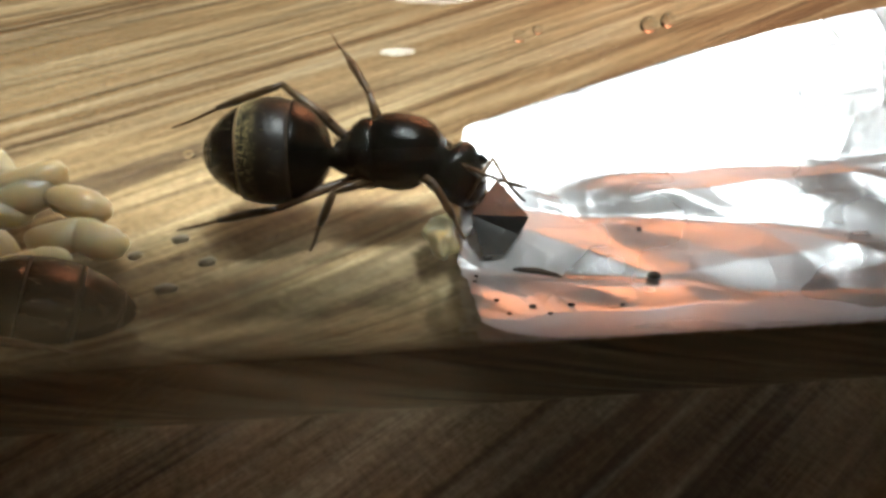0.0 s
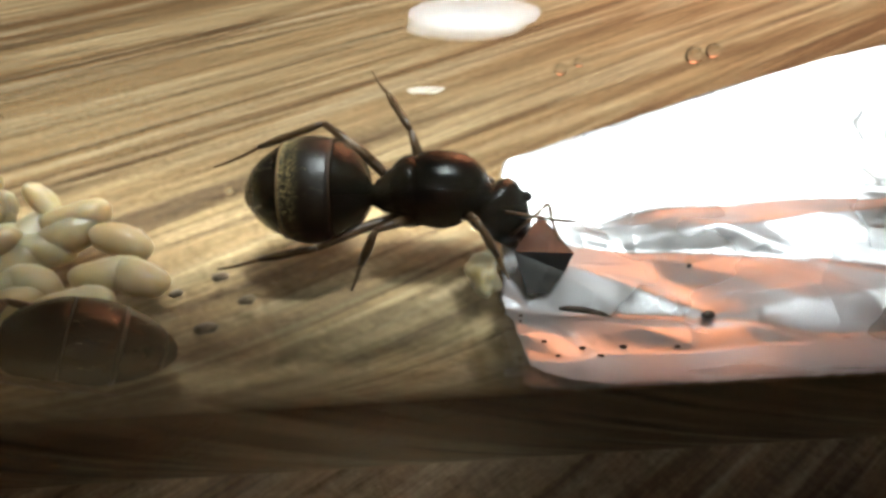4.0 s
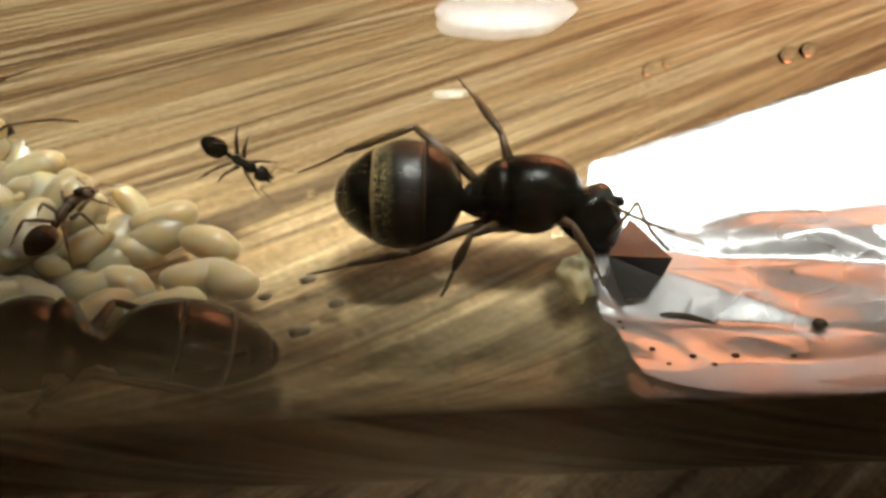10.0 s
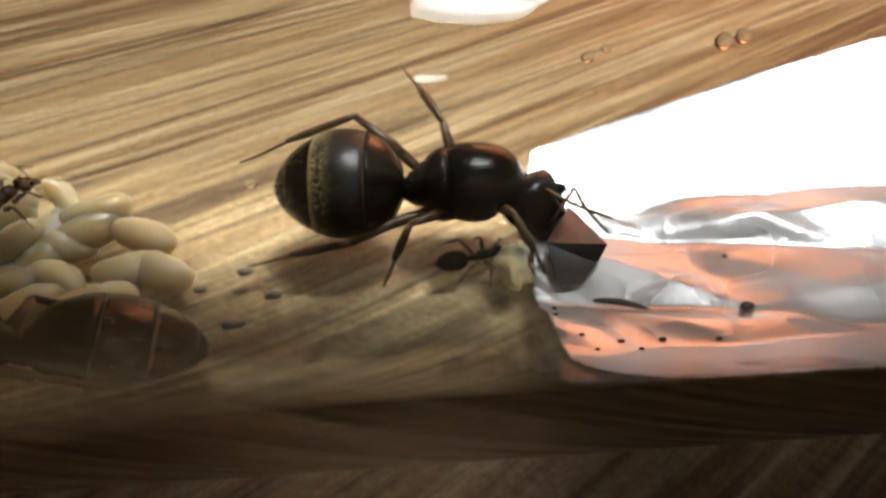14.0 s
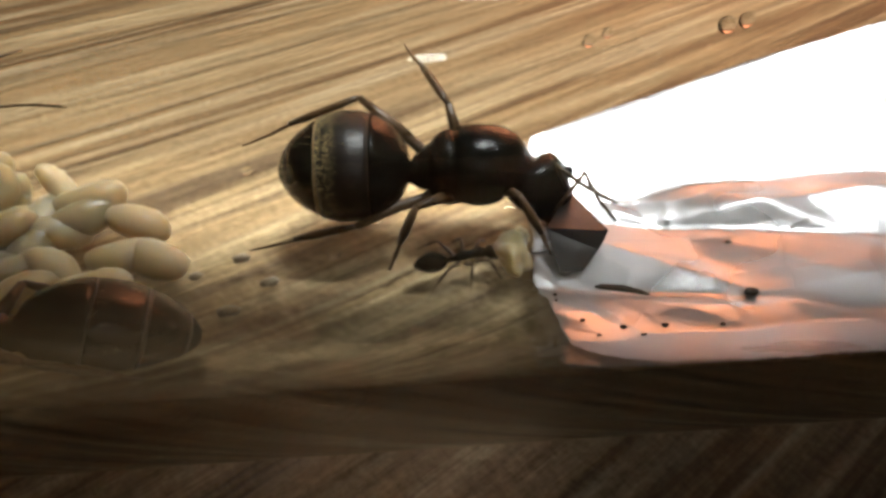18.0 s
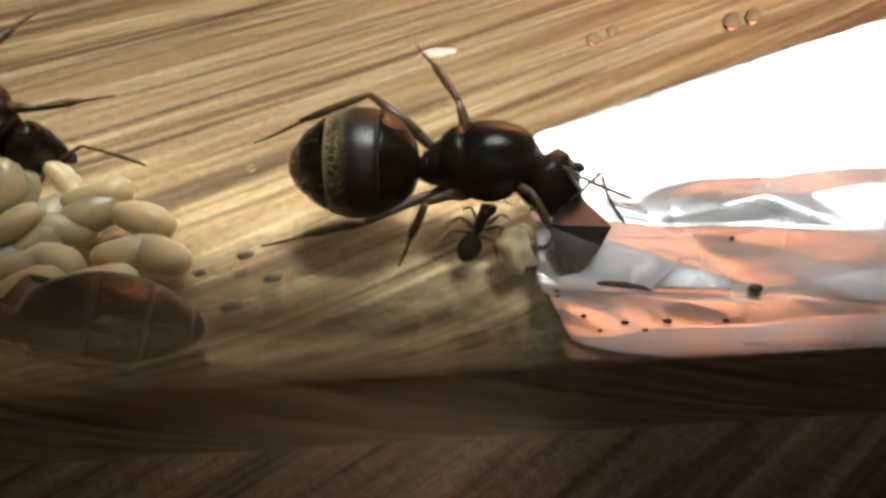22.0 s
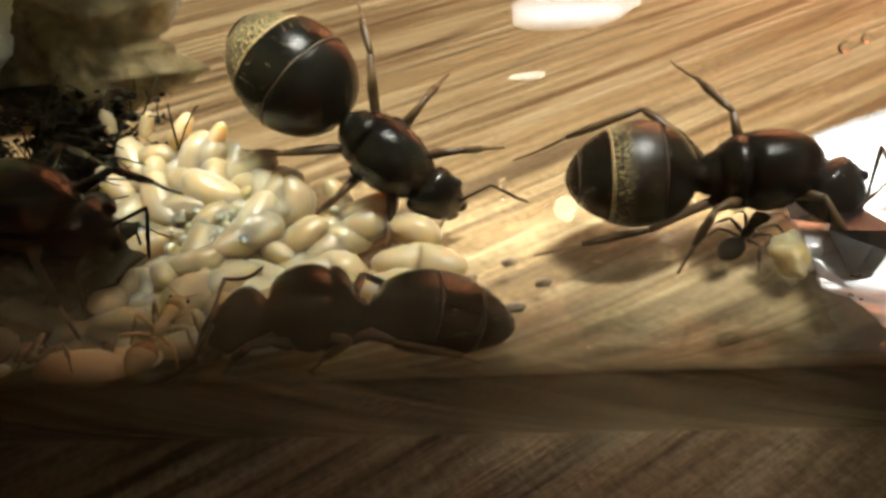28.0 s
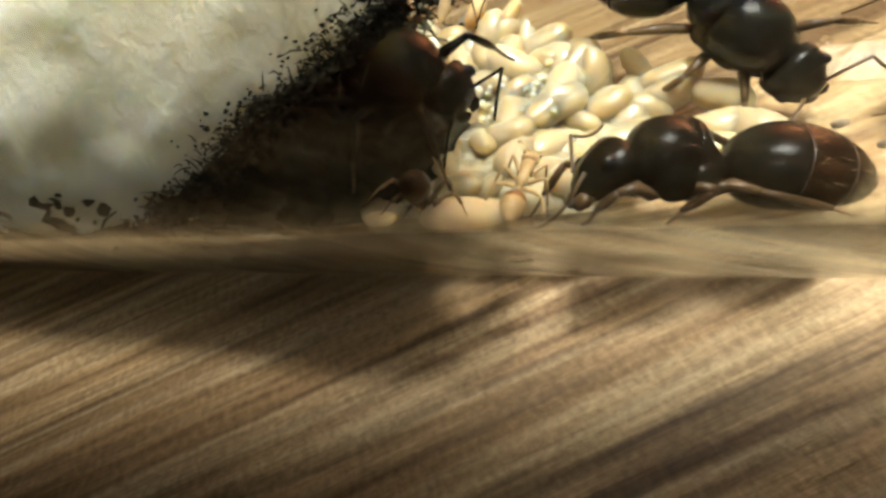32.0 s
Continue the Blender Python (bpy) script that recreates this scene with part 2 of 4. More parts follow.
M_RUST = cuticle_material("rusty_cuticle", (0.035, 0.016, 0.007), (0.10, 0.05, 0.02), 0.24)
M_AMBER = cuticle_material("amber_cuticle", (0.20, 0.085, 0.03), (0.32, 0.15, 0.05), 0.2)
M_LARVA = brood_material("larva_skin", (0.39, 0.31, 0.18), (0.52, 0.44, 0.285), 0.3)
M_EGG = brood_material("egg_skin", (0.46, 0.385, 0.25), (0.57, 0.495, 0.345), 0.2)
M_COCOON = brood_material("cocoon_silk", (0.55, 0.38, 0.21), (0.64, 0.47, 0.28), 0.6)
M_PUPA = brood_material("pupa_skin", (0.34, 0.285, 0.17), (0.38, 0.325, 0.20), 0.3)
M_COTTON = cotton_material()
M_STAINED = plain_material("stained_cotton", (0.06, 0.045, 0.02), (0.26, 0.205, 0.105), 2.2, 0.9, 0.9, 0.3)
M_DIRT = plain_material("dark_debris", (0.006, 0.0065, 0.004), (0.038, 0.034, 0.018), 3.5, 0.75, 0.8)
M_CRUMB = plain_material("grit", (0.10, 0.075, 0.05), (0.26, 0.20, 0.13), 12, 0.4, 0.4, 0.3)
M_SPECK = plain_material("dark_speck", (0.02, 0.016, 0.012), (0.07, 0.05, 0.035), 12, 0.5, 0.4)
M_WATER = water_material()
# unseen room: orange for the foil to mirror, dark elsewhere to limit bounced light
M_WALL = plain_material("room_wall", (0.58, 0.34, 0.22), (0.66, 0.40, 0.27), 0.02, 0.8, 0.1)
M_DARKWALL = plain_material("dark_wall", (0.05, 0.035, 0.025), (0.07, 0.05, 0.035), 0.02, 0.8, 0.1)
M_CEIL = plain_material("dark_ceiling", (0.07, 0.062, 0.054), (0.08, 0.07, 0.062), 0.03, 0.9, 0.05)


# ---- mesh helpers (drawing units) ----
def part(name, bm, material, parent=None, label="", at=None, smooth=True):
    """Links a bmesh as one mesh object, scaled from drawing units to metres."""
    bmesh.ops.scale(bm, vec=(U, U, U), verts=bm.verts)
    bmesh.ops.recalc_face_normals(bm, faces=bm.faces)
    me = bpy.data.meshes.new(name)
    bm.to_mesh(me)
    bm.free()
    if smooth:
        me.polygons.foreach_set("use_smooth", [True] * len(me.polygons))
    me.materials.append(material)
    ob = new(name, me)
    if parent:
        ob.parent = parent
    if at is not None:
        ob.matrix_basis = place(at)
    if label:
        ob["label"] = label
    return ob


def rings(bm, secs, seg=20):
    """A closed skin over elliptic sections (x, y, z, ry, rz), upright across x."""
    loops = []
    for x, y, z, ry, rz in secs:
        loops.append([bm.verts.new((x, y + ry * math.cos(2 * math.pi * k / seg), z + rz * math.sin(2 * math.pi * k / seg))) for k in range(seg)])
    for a, b in zip(loops, loops[1:]):
        for k in range(seg):
            bm.faces.new((a[k], a[(k + 1) % seg], b[(k + 1) % seg], b[k]))
    bm.faces.new(loops[0])
    bm.faces.new(list(reversed(loops[-1])))
    return bm


def tube_path(bm, pts, radii, seg=8):
    """A tapering round limb along points."""
    pts = [Vector(p) for p in pts]
    loops = []
    for k, p in enumerate(pts):
        d = (pts[min(k + 1, len(pts) - 1)] - pts[max(k - 1, 0)]).normalized()
        a = d.cross(Vector((0.31, 0.2, 0.93))).normalized()
        b = d.cross(a)
        loops.append([bm.verts.new(p + radii[k] * (a * math.cos(2 * math.pi * j / seg) + b * math.sin(2 * math.pi * j / seg))) for j in range(seg)])
    for a, b in zip(loops, loops[1:]):
        for j in range(seg):
            bm.faces.new((a[j], a[(j + 1) % seg], b[(j + 1) % seg], b[j]))
    bm.faces.new(loops[0])
    bm.faces.new(list(reversed(loops[-1])))
    return bm


def blob(bm, c, r, seg=16, rgs=10, rough=0.0, freq=3.0, off=0.0):
    """An ellipsoid, uneven if asked."""
    out = bmesh.ops.create_uvsphere(bm, u_segments=seg, v_segments=rgs, radius=1.0)
    for v in out["verts"]:
        k = 1.0 + (rough * noise.noise(v.co * freq + Vector((off, off * 1.7, -off))) if rough else 0.0)
        v.co = Vector((c[0] + v.co.x * r[0] * k, c[1] + v.co.y * r[1] * k, c[2] + v.co.z * r[2] * k))
    return out["verts"]


def grain(verts, faces, c, r, rough, off, seg=6, rgs=4):
    """An uneven little lump added to lists of vertices and faces."""
    base = len(verts)
    for i in range(1, rgs):
        u = math.pi * i / rgs
        for j in range(seg):
            v = 2 * math.pi * j / seg
            d = Vector((math.sin(u) * math.cos(v), math.sin(u) * math.sin(v), math.cos(u)))
            k = 1.0 + rough * noise.noise(d * 2.0 + Vector((off, off * 1.7, -off)))
            verts.append((c[0] + d.x * r[0] * k, c[1] + d.y * r[1] * k, c[2] + d.z * r[2] * k))
    for i in range(rgs - 2):
        for j in range(seg):
            a, b = base + i * seg + j, base + i * seg + (j + 1) % seg
            faces.append((a, b, b + seg, a + seg))
    faces.append(tuple(base + j for j in reversed(range(seg))))
    faces.append(tuple(base + (rgs - 2) * seg + j for j in range(seg)))


def on_tube(x, phi, head=0.0, r=RIN):
    """The pose of a thing standing on the inner wall, phi degrees up the far side."""
    p = radians(phi)
    return Matrix.Translation((x, r * math.sin(p), AX - r * math.cos(p))) @ pose(0, 0, 0, phi) @ pose(0, 0, 0, 0, 0, head)


def floor_local(m, x, y):
    """The height of the inner wall over a point of a thing's own ground plane."""
    o = m @ Vector((x, y, 0.0))
    d = (m.to_3x3() @ Vector((0, 0, 1)))
    b = o.y * d.y + (o.z - AX) * d.z
    a = d.y * d.y + d.z * d.z
    c = o.y * o.y + (o.z - AX) ** 2 - RIN * RIN
    disc = b * b - a * c
    return (-b - math.sqrt(disc)) / a if disc > 0 else 0.3


# ---- the table, the room and the tube ----
def table():
    bm = bmesh.new()
    bmesh.ops.create_grid(bm, x_segments=2, y_segments=2, size=45)
    ext = bmesh.ops.extrude_face_region(bm, geom=bm.faces[:])
    for v in ext["geom"]:
        if isinstance(v, bmesh.types.BMVert):
            v.co.z -= 3.0
    ob = part("table_top", bm, M_WOOD, smooth=False, at=Matrix.Translation((0, 0, AX - ROUT - 0.01)))
    tagged(ob, "pale streaky wooden table top with dark grain lines", "table", kind="structure")


def room():
    s, h = 95.0, 100.0
    for name, cx, cy, sx, sy in (("wall_north", 0, s, s, 1), ("wall_south", 0, -s, s, 1), ("wall_east", s, 0, 1, s - 1.2), ("wall_west", -s, 0, 1, s - 1.2)):
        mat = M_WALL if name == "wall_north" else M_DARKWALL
        bm = bmesh.new()
        bmesh.ops.create_cube(bm, size=1.0)
        for v in bm.verts:
            v.co = Vector((v.co.x * 2 * sx, v.co.y * 2 * sy, v.co.z * (h + 60)))
        tagged(part(name, bm, mat, smooth=False, at=Matrix.Translation((cx, cy, (h - 60) / 2))), "unseen room wall, orange for the foil to mirror" if mat is M_WALL else "unseen room wall, dark brown to cut bounced light", "wall", kind="structure")
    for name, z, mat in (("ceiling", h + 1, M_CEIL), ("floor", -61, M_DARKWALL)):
        bm = bmesh.new()
        bmesh.ops.create_cube(bm, size=1.0)
        for v in bm.verts:
            v.co = Vector((v.co.x * 2 * s, v.co.y * 2 * s, v.co.z * 1.8))
        tagged(part(name, bm, mat, smooth=False, at=Matrix.Translation((0, 0, z))), "plain room " + name, name, kind="structure")


def turned(profile, seg=128):
    """A skin turned about the tube's axis from (x, r) pairs, closed on itself."""
    bm = bmesh.new()
    loops = [[bm.verts.new((x, r * math.sin(2 * math.pi * k / seg), AX - r * math.cos(2 * math.pi * k / seg))) for k in range(seg)] for x, r in profile]
    for a, b in zip(loops, loops[1:] + loops[:1]):
        for k in range(seg):
            bm.faces.new((a[k], a[(k + 1) % seg], b[(k + 1) % seg], b[k]))
    return bm


def test_tube():
    o = new("test_tube")
    o.empty_display_size = 0.001
    tagged(o, "clear glass test tube lying on the wooden table", "test tube")
    x0, x1 = -16.0, 12.8
    wall = part("tube_wall", turned([(x0, ROUT), (x0 + 0.04, ROUT), (x1 - 0.04, ROUT), (x1, ROUT), (x1, RIN), (x1 - 0.04, RIN), (x0 + 0.04, RIN), (x0, RIN)], 192), M_GLASS, o)
    lip = part("lip", turned([(x0 - 0.34, RIN + 0.1), (x0 - 0.30, ROUT + 0.08), (x0 - 0.12, ROUT + 0.12), (x0 - 0.004, ROUT), (x0 - 0.004, RIN), (x0 - 0.2, RIN)], 64), M_GLASS, o, "rolled glass lip")
    arc = [radians(90 * j / 10) for j in range(10)]
    end = [(x1 + 0.004 + ROUT * math.sin(u), ROUT * math.cos(u)) for u in arc] + [(x1 + 0.004 + ROUT, 0.02)]
    end += [(x1 + 0.004 + RIN, 0.02)] + [(x1 + 0.004 + RIN * math.sin(u), RIN * math.cos(u)) for u in reversed(arc)]
    cap = part("round_end", turned(end, 64), M_GLASS, o, "rounded closed glass end")
    for pane in (wall, lip, cap):
        pane.visible_shadow = False


def foil_left(phi):
    """The ragged near end of the foil along the wall."""
    pts = [(-80, 2.6), (-72, 1.75), (-64, 1.42), (-54, 1.24), (-44, 1.15), (-31, 1.11), (-19, 1.10), (-8, 1.09), (6, 1.16), (20, 1.18), (38, 1.27), (39.0, 1.29), (48.3, 2.34), (57.4, 3.39), (65.5, 4.44), (72.0, 5.49), (82.0, 8.0)]
    for (a, xa), (b, xb) in zip(pts, pts[1:]):
        if a <= phi <= b:
            return xa + (xb - xa) * (phi - a) / (b - a)
    return pts[-1][1]


FOLDS = random.Random(21)
FOLD = {(i, j): FOLDS.uniform(-1, 1) for i in range(-2, 40) for j in range(-9, 12)}


def facet(x, phi):
    """Flat creased facets over a skewed coarse net."""
    u, v = x / 1.15 + 0.012 * phi, phi / 27.0 + 0.35 * x
    v %= 8.0
    i, j = math.floor(u), math.floor(v)
    fu, fv = u - i, v - j
    h = lambda a, c: FOLD[(max(-2, min(39, a)), c % 9)]
    if fu + fv < 1:
        return h(i, j) * (1 - fu - fv) + h(i + 1, j) * fu + h(i, j + 1) * fv
    return h(i + 1, j + 1) * (fu + fv - 1) + h(i, j + 1) * (1 - fu) + h(i + 1, j) * (1 - fv)


def chord(x, phi):
    """The distance of the facets' planes from the axis: each spans its three corners flat."""
    u, v = x / 1.15 + 0.012 * phi, phi / 27.0 + 0.35 * x
    i, j = math.floor(u), math.floor(v)
    near = u - i + v - j < 1
    corners = []
    for a, c in ((i, j), (i + 1, j), (i, j + 1)) if near else ((i + 1, j + 1), (i, j + 1), (i + 1, j)):
        cx = 1.15 * (a - 0.324 * c) / 0.8696
        p = radians(27.0 * (c - 0.35 * cx))
        r = 1.985 - 0.09 * (0.5 + FOLD[(max(-2, min(39, a)), c % 9)])
        corners.append(Vector((cx, r * math.sin(p), -r * math.cos(p))))
    n = (corners[1] - corners[0]).cross(corners[2] - corners[0])
    return n.dot(corners[0] - Vector((x, 0, 0))) / n.dot(Vector((0, math.sin(radians(phi)), -math.cos(radians(phi)))))


def edge_phi(x):
    """How far up the far wall the foil reaches."""
    return 39.0 + 8.9 * max(0.0, x - 1.29) - 0.30 * max(0.0, x - 3.0) ** 2


def foil_r(x, phi, xl):
    """The distance of the foil from the tube's axis."""
    flat = 1.0 if phi < 8 else max(0.10, 1 - (phi - 8) / 14)
    small = (1 if phi < 0 else 0.3) * (1.0 if x < 1.9 else max(0.40, 1 - (x - 1.9) / 0.8))
    lift = flat * max(0.0, 1.985 - chord(x, phi)) + 0.03 * flat * (0.8 + facet(x * 2.3 + 5, phi * 2.1)) * small
    lift += 0.02 * flat * max(0.0, noise.noise(Vector((x * 0.8, phi * 0.03, 1.7)) * 3.1))
    lift *= 1.0 if phi > -28 else max(0.12, 1 - (-28 - phi) / 14)
    away = min(1.0, 0.70 + 0.30 * (x - xl) / 0.5)
    r = 1.985 - lift + min(0.13, 0.05 * max(0.0, x - 1.2)) * min(1.0, max(0.0, (-22 - phi) / 14))
    r -= away * min(0.6, 0.14 * max(0.0, x - 1.7)) * min(1.0, max(0.0, (phi + 36) / 46)) * min(1.0, max(0.0, (46 - phi) / 26))
    # a broad, nearly flat panel over the far wall's hollow, tilted to mirror the lamp to the camera
    top = min(76.0, edge_phi(x))
    panel = 1.985 * math.cos(radians(top - 27)) / math.cos(radians(min(phi, 76.0) - 27))
    panel -= 0.012 * (1 + facet(x * 0.9 + 3, phi * 0.8)) * min(1.0, max(0.0, (top - phi) / 12)) * min(1.0, max(0.0, x - 2.2))
    panel -= 0.02 * noise.noise(Vector((x * 0.7, phi * 0.02, 4.0))) * min(1.0, max(0.0, (top - phi) / 12))
    if phi > -6:
        k = 0.03
        h = min(1.0, max(0.0, 0.5 + 0.5 * (panel - r) / k))
        r = panel * (1 - h) + r * h - k * h * (1 - h)
    return min(r, 1.985)


def foil():
    bm = bmesh.new()
    nx, np_, x1 = 220, 170, 12.5
    grid = []
    for j in range(np_ + 1):
        phi = -68 + 150 * j / np_
        row = []
        xl = foil_left(phi) + 0.03 * noise.noise((phi * 0.35, 0.3, 7.0))
        for i in range(nx + 1):
            f = i / nx
            x = xl + (x1 - xl) * (0.35 * f + 0.65 * f * f)
            r, p = foil_r(x, phi, xl), radians(phi)
            row.append(bm.verts.new((x, r * math.sin(p), AX - r * math.cos(p))))
        grid.append(row)
    for a, c in zip(grid, grid[1:]):
        for i in range(nx):
            bm.faces.new((a[i], a[i + 1], c[i + 1], c[i]))
    bmesh.ops.solidify(bm, geom=bm.faces[:], thickness=0.006)
    tagged(part("aluminium_foil", bm, M_FOIL), "crumpled shiny aluminium foil lining the tube", "foil")
    for x, phi, s in ((2.54, -23, 0.05), (2.63, -4, 0.022), (1.20, -16, 0.02), (1.16, -22, 0.016), (1.27, -31, 0.02), (1.33, -36, 0.018), (1.52, -33, 0.024), (1.62, -36, 0.02), (1.80, -33, 0.026), (2.15, -35, 0.022)):
        bm = bmesh.new()
        blob(bm, (0, 0, 0), (s, s * 0.9, s * 0.7), 10, 7, 0.3, 1.7, x)
        tagged(part("speck", bm, M_SPECK, at=on_tube(x, phi, 0, foil_r(x, phi, foil_left(phi)) - 0.3 * s)), "tiny dark speck of dirt on the foil", "dirt speck", "specks on the foil")
    bm = tube_path(bmesh.new(), [(0, 0, 0), (0.05, -0.02, 0.012), (0.18, -0.07, 0.02), (0.30, -0.13, 0.012), (0.36, -0.17, 0.0)], [0.012, 0.026, 0.032, 0.022, 0.006])
    tagged(part("grass_scrap", bm, M_SPECK, at=on_tube(1.50, -15, 0, min(foil_r(1.5 + 0.12 * j, -15 - 1.6 * j, 1.1) for j in range(4)) - 0.02)), "short dark dry plant scrap on the foil", "plant scrap")


table()
room()
test_tube()
foil()


# ---- ants ----
HIPS = {"f": (0.66, 0.15, 0.34), "m": (0.40, 0.17, 0.32), "h": (0.16, 0.16, 0.34)}
STANCE = {"f": ((0.98, 0.46, 0.56), (1.22, 0.80, 0)), "m": ((0.44, 0.60, 0.62), (0.30, 1.02, 0)), "h": ((-0.22, 0.62, 0.66), (-0.80, 0.98, 0))}


def leg(ant, m, side, which, knee, foot, k, mats, thick=1.0, squeeze=(0.0, 1.0)):
    hip = Vector(HIPS[which]) * k
    hip.x = (squeeze[0] + (hip.x / k - squeeze[0]) * squeeze[1]) * k
    hip.y *= side
    knee, foot = Vector(knee), Vector(foot)
    ankle = knee.lerp(foot, 0.56) + Vector((0, 0, 0.03 * k))
    mid = hip.lerp(knee, 0.5) + Vector((0, 0, 0.03 * k))
    w = k * thick
    o = part("leg", tube_path(bmesh.new(), [hip - hip, (hip.lerp(knee, 0.14) - hip) + Vector((0, 0, -0.03 * k)), mid - hip, knee - hip], [0.075 * w, 0.05 * w, 0.052 * w, 0.03 * w]), mats["leg"], ant, at=Matrix.Translation(hip))
    part("tibia", tube_path(bmesh.new(), [knee - hip, knee.lerp(ankle, 0.25) - hip, knee.lerp(ankle, 0.7) - hip, ankle - hip], [0.026 * w, 0.034 * w, 0.04 * w, 0.024 * w]), mats["leg"], o)
    n = 5
    tp = [ankle.lerp(foot, j / n) - hip + Vector((0, 0, -0.02 * k * math.sin(math.pi * j / n))) for j in range(n + 1)]
    part("tarsus", tube_path(bmesh.new(), tp, [0.02 * w, 0.016 * w, 0.016 * w, 0.014 * w, 0.013 * w, 0.009 * w]), mats["tarsus"], o)
    return o


def antenna(head, side, base, elbow, tip, k, mats):
    base, elbow, tip = Vector(base), Vector(elbow), Vector(tip)
    o = part("antenna", tube_path(bmesh.new(), [base - base, base.lerp(elbow, 0.5) - base, elbow - base], [0.016 * k, 0.014 * k, 0.017 * k]), mats["leg"], head, at=Matrix.Translation(base))
    n = 7
    pts = [elbow.lerp(tip, j / n) - base + Vector((0, 0, -0.05 * k * math.sin(math.pi * j / n))) for j in range(n + 1)]
    part("funiculus", tube_path(bmesh.new(), pts, [0.012 * k] + [0.0155 * k] * (n - 1) + [0.010 * k]), mats["tarsus"] if mats.get("pale_tip") else mats["leg"], o)
    return o


def gaster(ant, k, mats, size, origin, tilt, bands, queen):
    """The abdomen: overlapping tergites with pale membrane between them."""
    L, ry, rz = (s * k for s in size)
    at = Matrix.Translation(Vector(origin) * k) @ pose(0, 0, 0, 0, tilt, 0)

    def section(s, grow=1.0):
        u = 1 - 2 * s
        r = max(0.0015, (1 - abs(u) ** (2.5 if u > 0 else 2.2))) ** 0.5
        r *= 1.0 - 0.26 * max(0.0, (s - 0.45) / 0.55) ** 1.4
        return (-L * s, 0, -0.10 * k * (s - 0.4) ** 2, ry * r * grow, rz * r * grow)

    for n, (a, b) in enumerate(zip(bands, bands[1:])):
        steps = max(10, int((b - a) * 26))
        secs = [section(a + (b - a) * j / steps, 1.0 - 0.018 * (1 - j / steps)) for j in range(steps + 1)]
        x, y, z, r1, r2 = section(b, 1.0)
        secs.append((x + 0.004 * k, y, z, r1 * 0.975, r2 * 0.975))
        part("tergite", rings(bmesh.new(), secs, 32 if queen else 20), mats["tergites"][min(n, len(mats["tergites"]) - 1)], ant, at=at)
        if queen and b < 0.95:
            w = 1.7 if n == 1 else 0.8
            skin = mats["membrane"] if n == 1 else M_SEAM
            part("membrane", rings(bmesh.new(), [section(b - 0.003 * w, 0.985), section(b + 0.007 * w, 1.006), section(b + 0.016 * w, 0.98)], 32), skin, ant, "pale golden band" if skin is M_MEMBRANE else "", at=at)


def setae(ant, k, size, origin, tilt, count, seed):
    """Short pale hairs standing on the gaster."""
    rng = random.Random(seed)
    L, ry, rz = (v * k for v in size)
    at = Matrix.Translation(Vector(origin) * k) @ pose(0, 0, 0, 0, tilt, 0)
    bm = bmesh.new()
    for _ in range(count):
        s, a = rng.uniform(0.3, 0.99), rng.uniform(-0.35, math.pi + 0.35)
        u = 1 - 2 * s
        r = max(0.0015, 1 - abs(u) ** (2.5 if u > 0 else 2.2)) ** 0.5 * (1.0 - 0.26 * max(0.0, (s - 0.45) / 0.55) ** 1.4)
        p = Vector((-L * s, ry * r * math.cos(a), -0.10 * k * (s - 0.4) ** 2 + rz * r * math.sin(a)))
        d = Vector((-0.9 - 0.8 * s, math.cos(a), math.sin(a))).normalized() * rng.uniform(0.018, 0.036) * k
        tube_path(bm, [p, p + d * 0.5, p + d + Vector((-0.012 * k, 0, 0))], [0.0014 * k, 0.0011 * k, 0.0005 * k], 3)
    part("hairs", bm, M_HAIR, ant, "fine pale golden hairs", at=at)


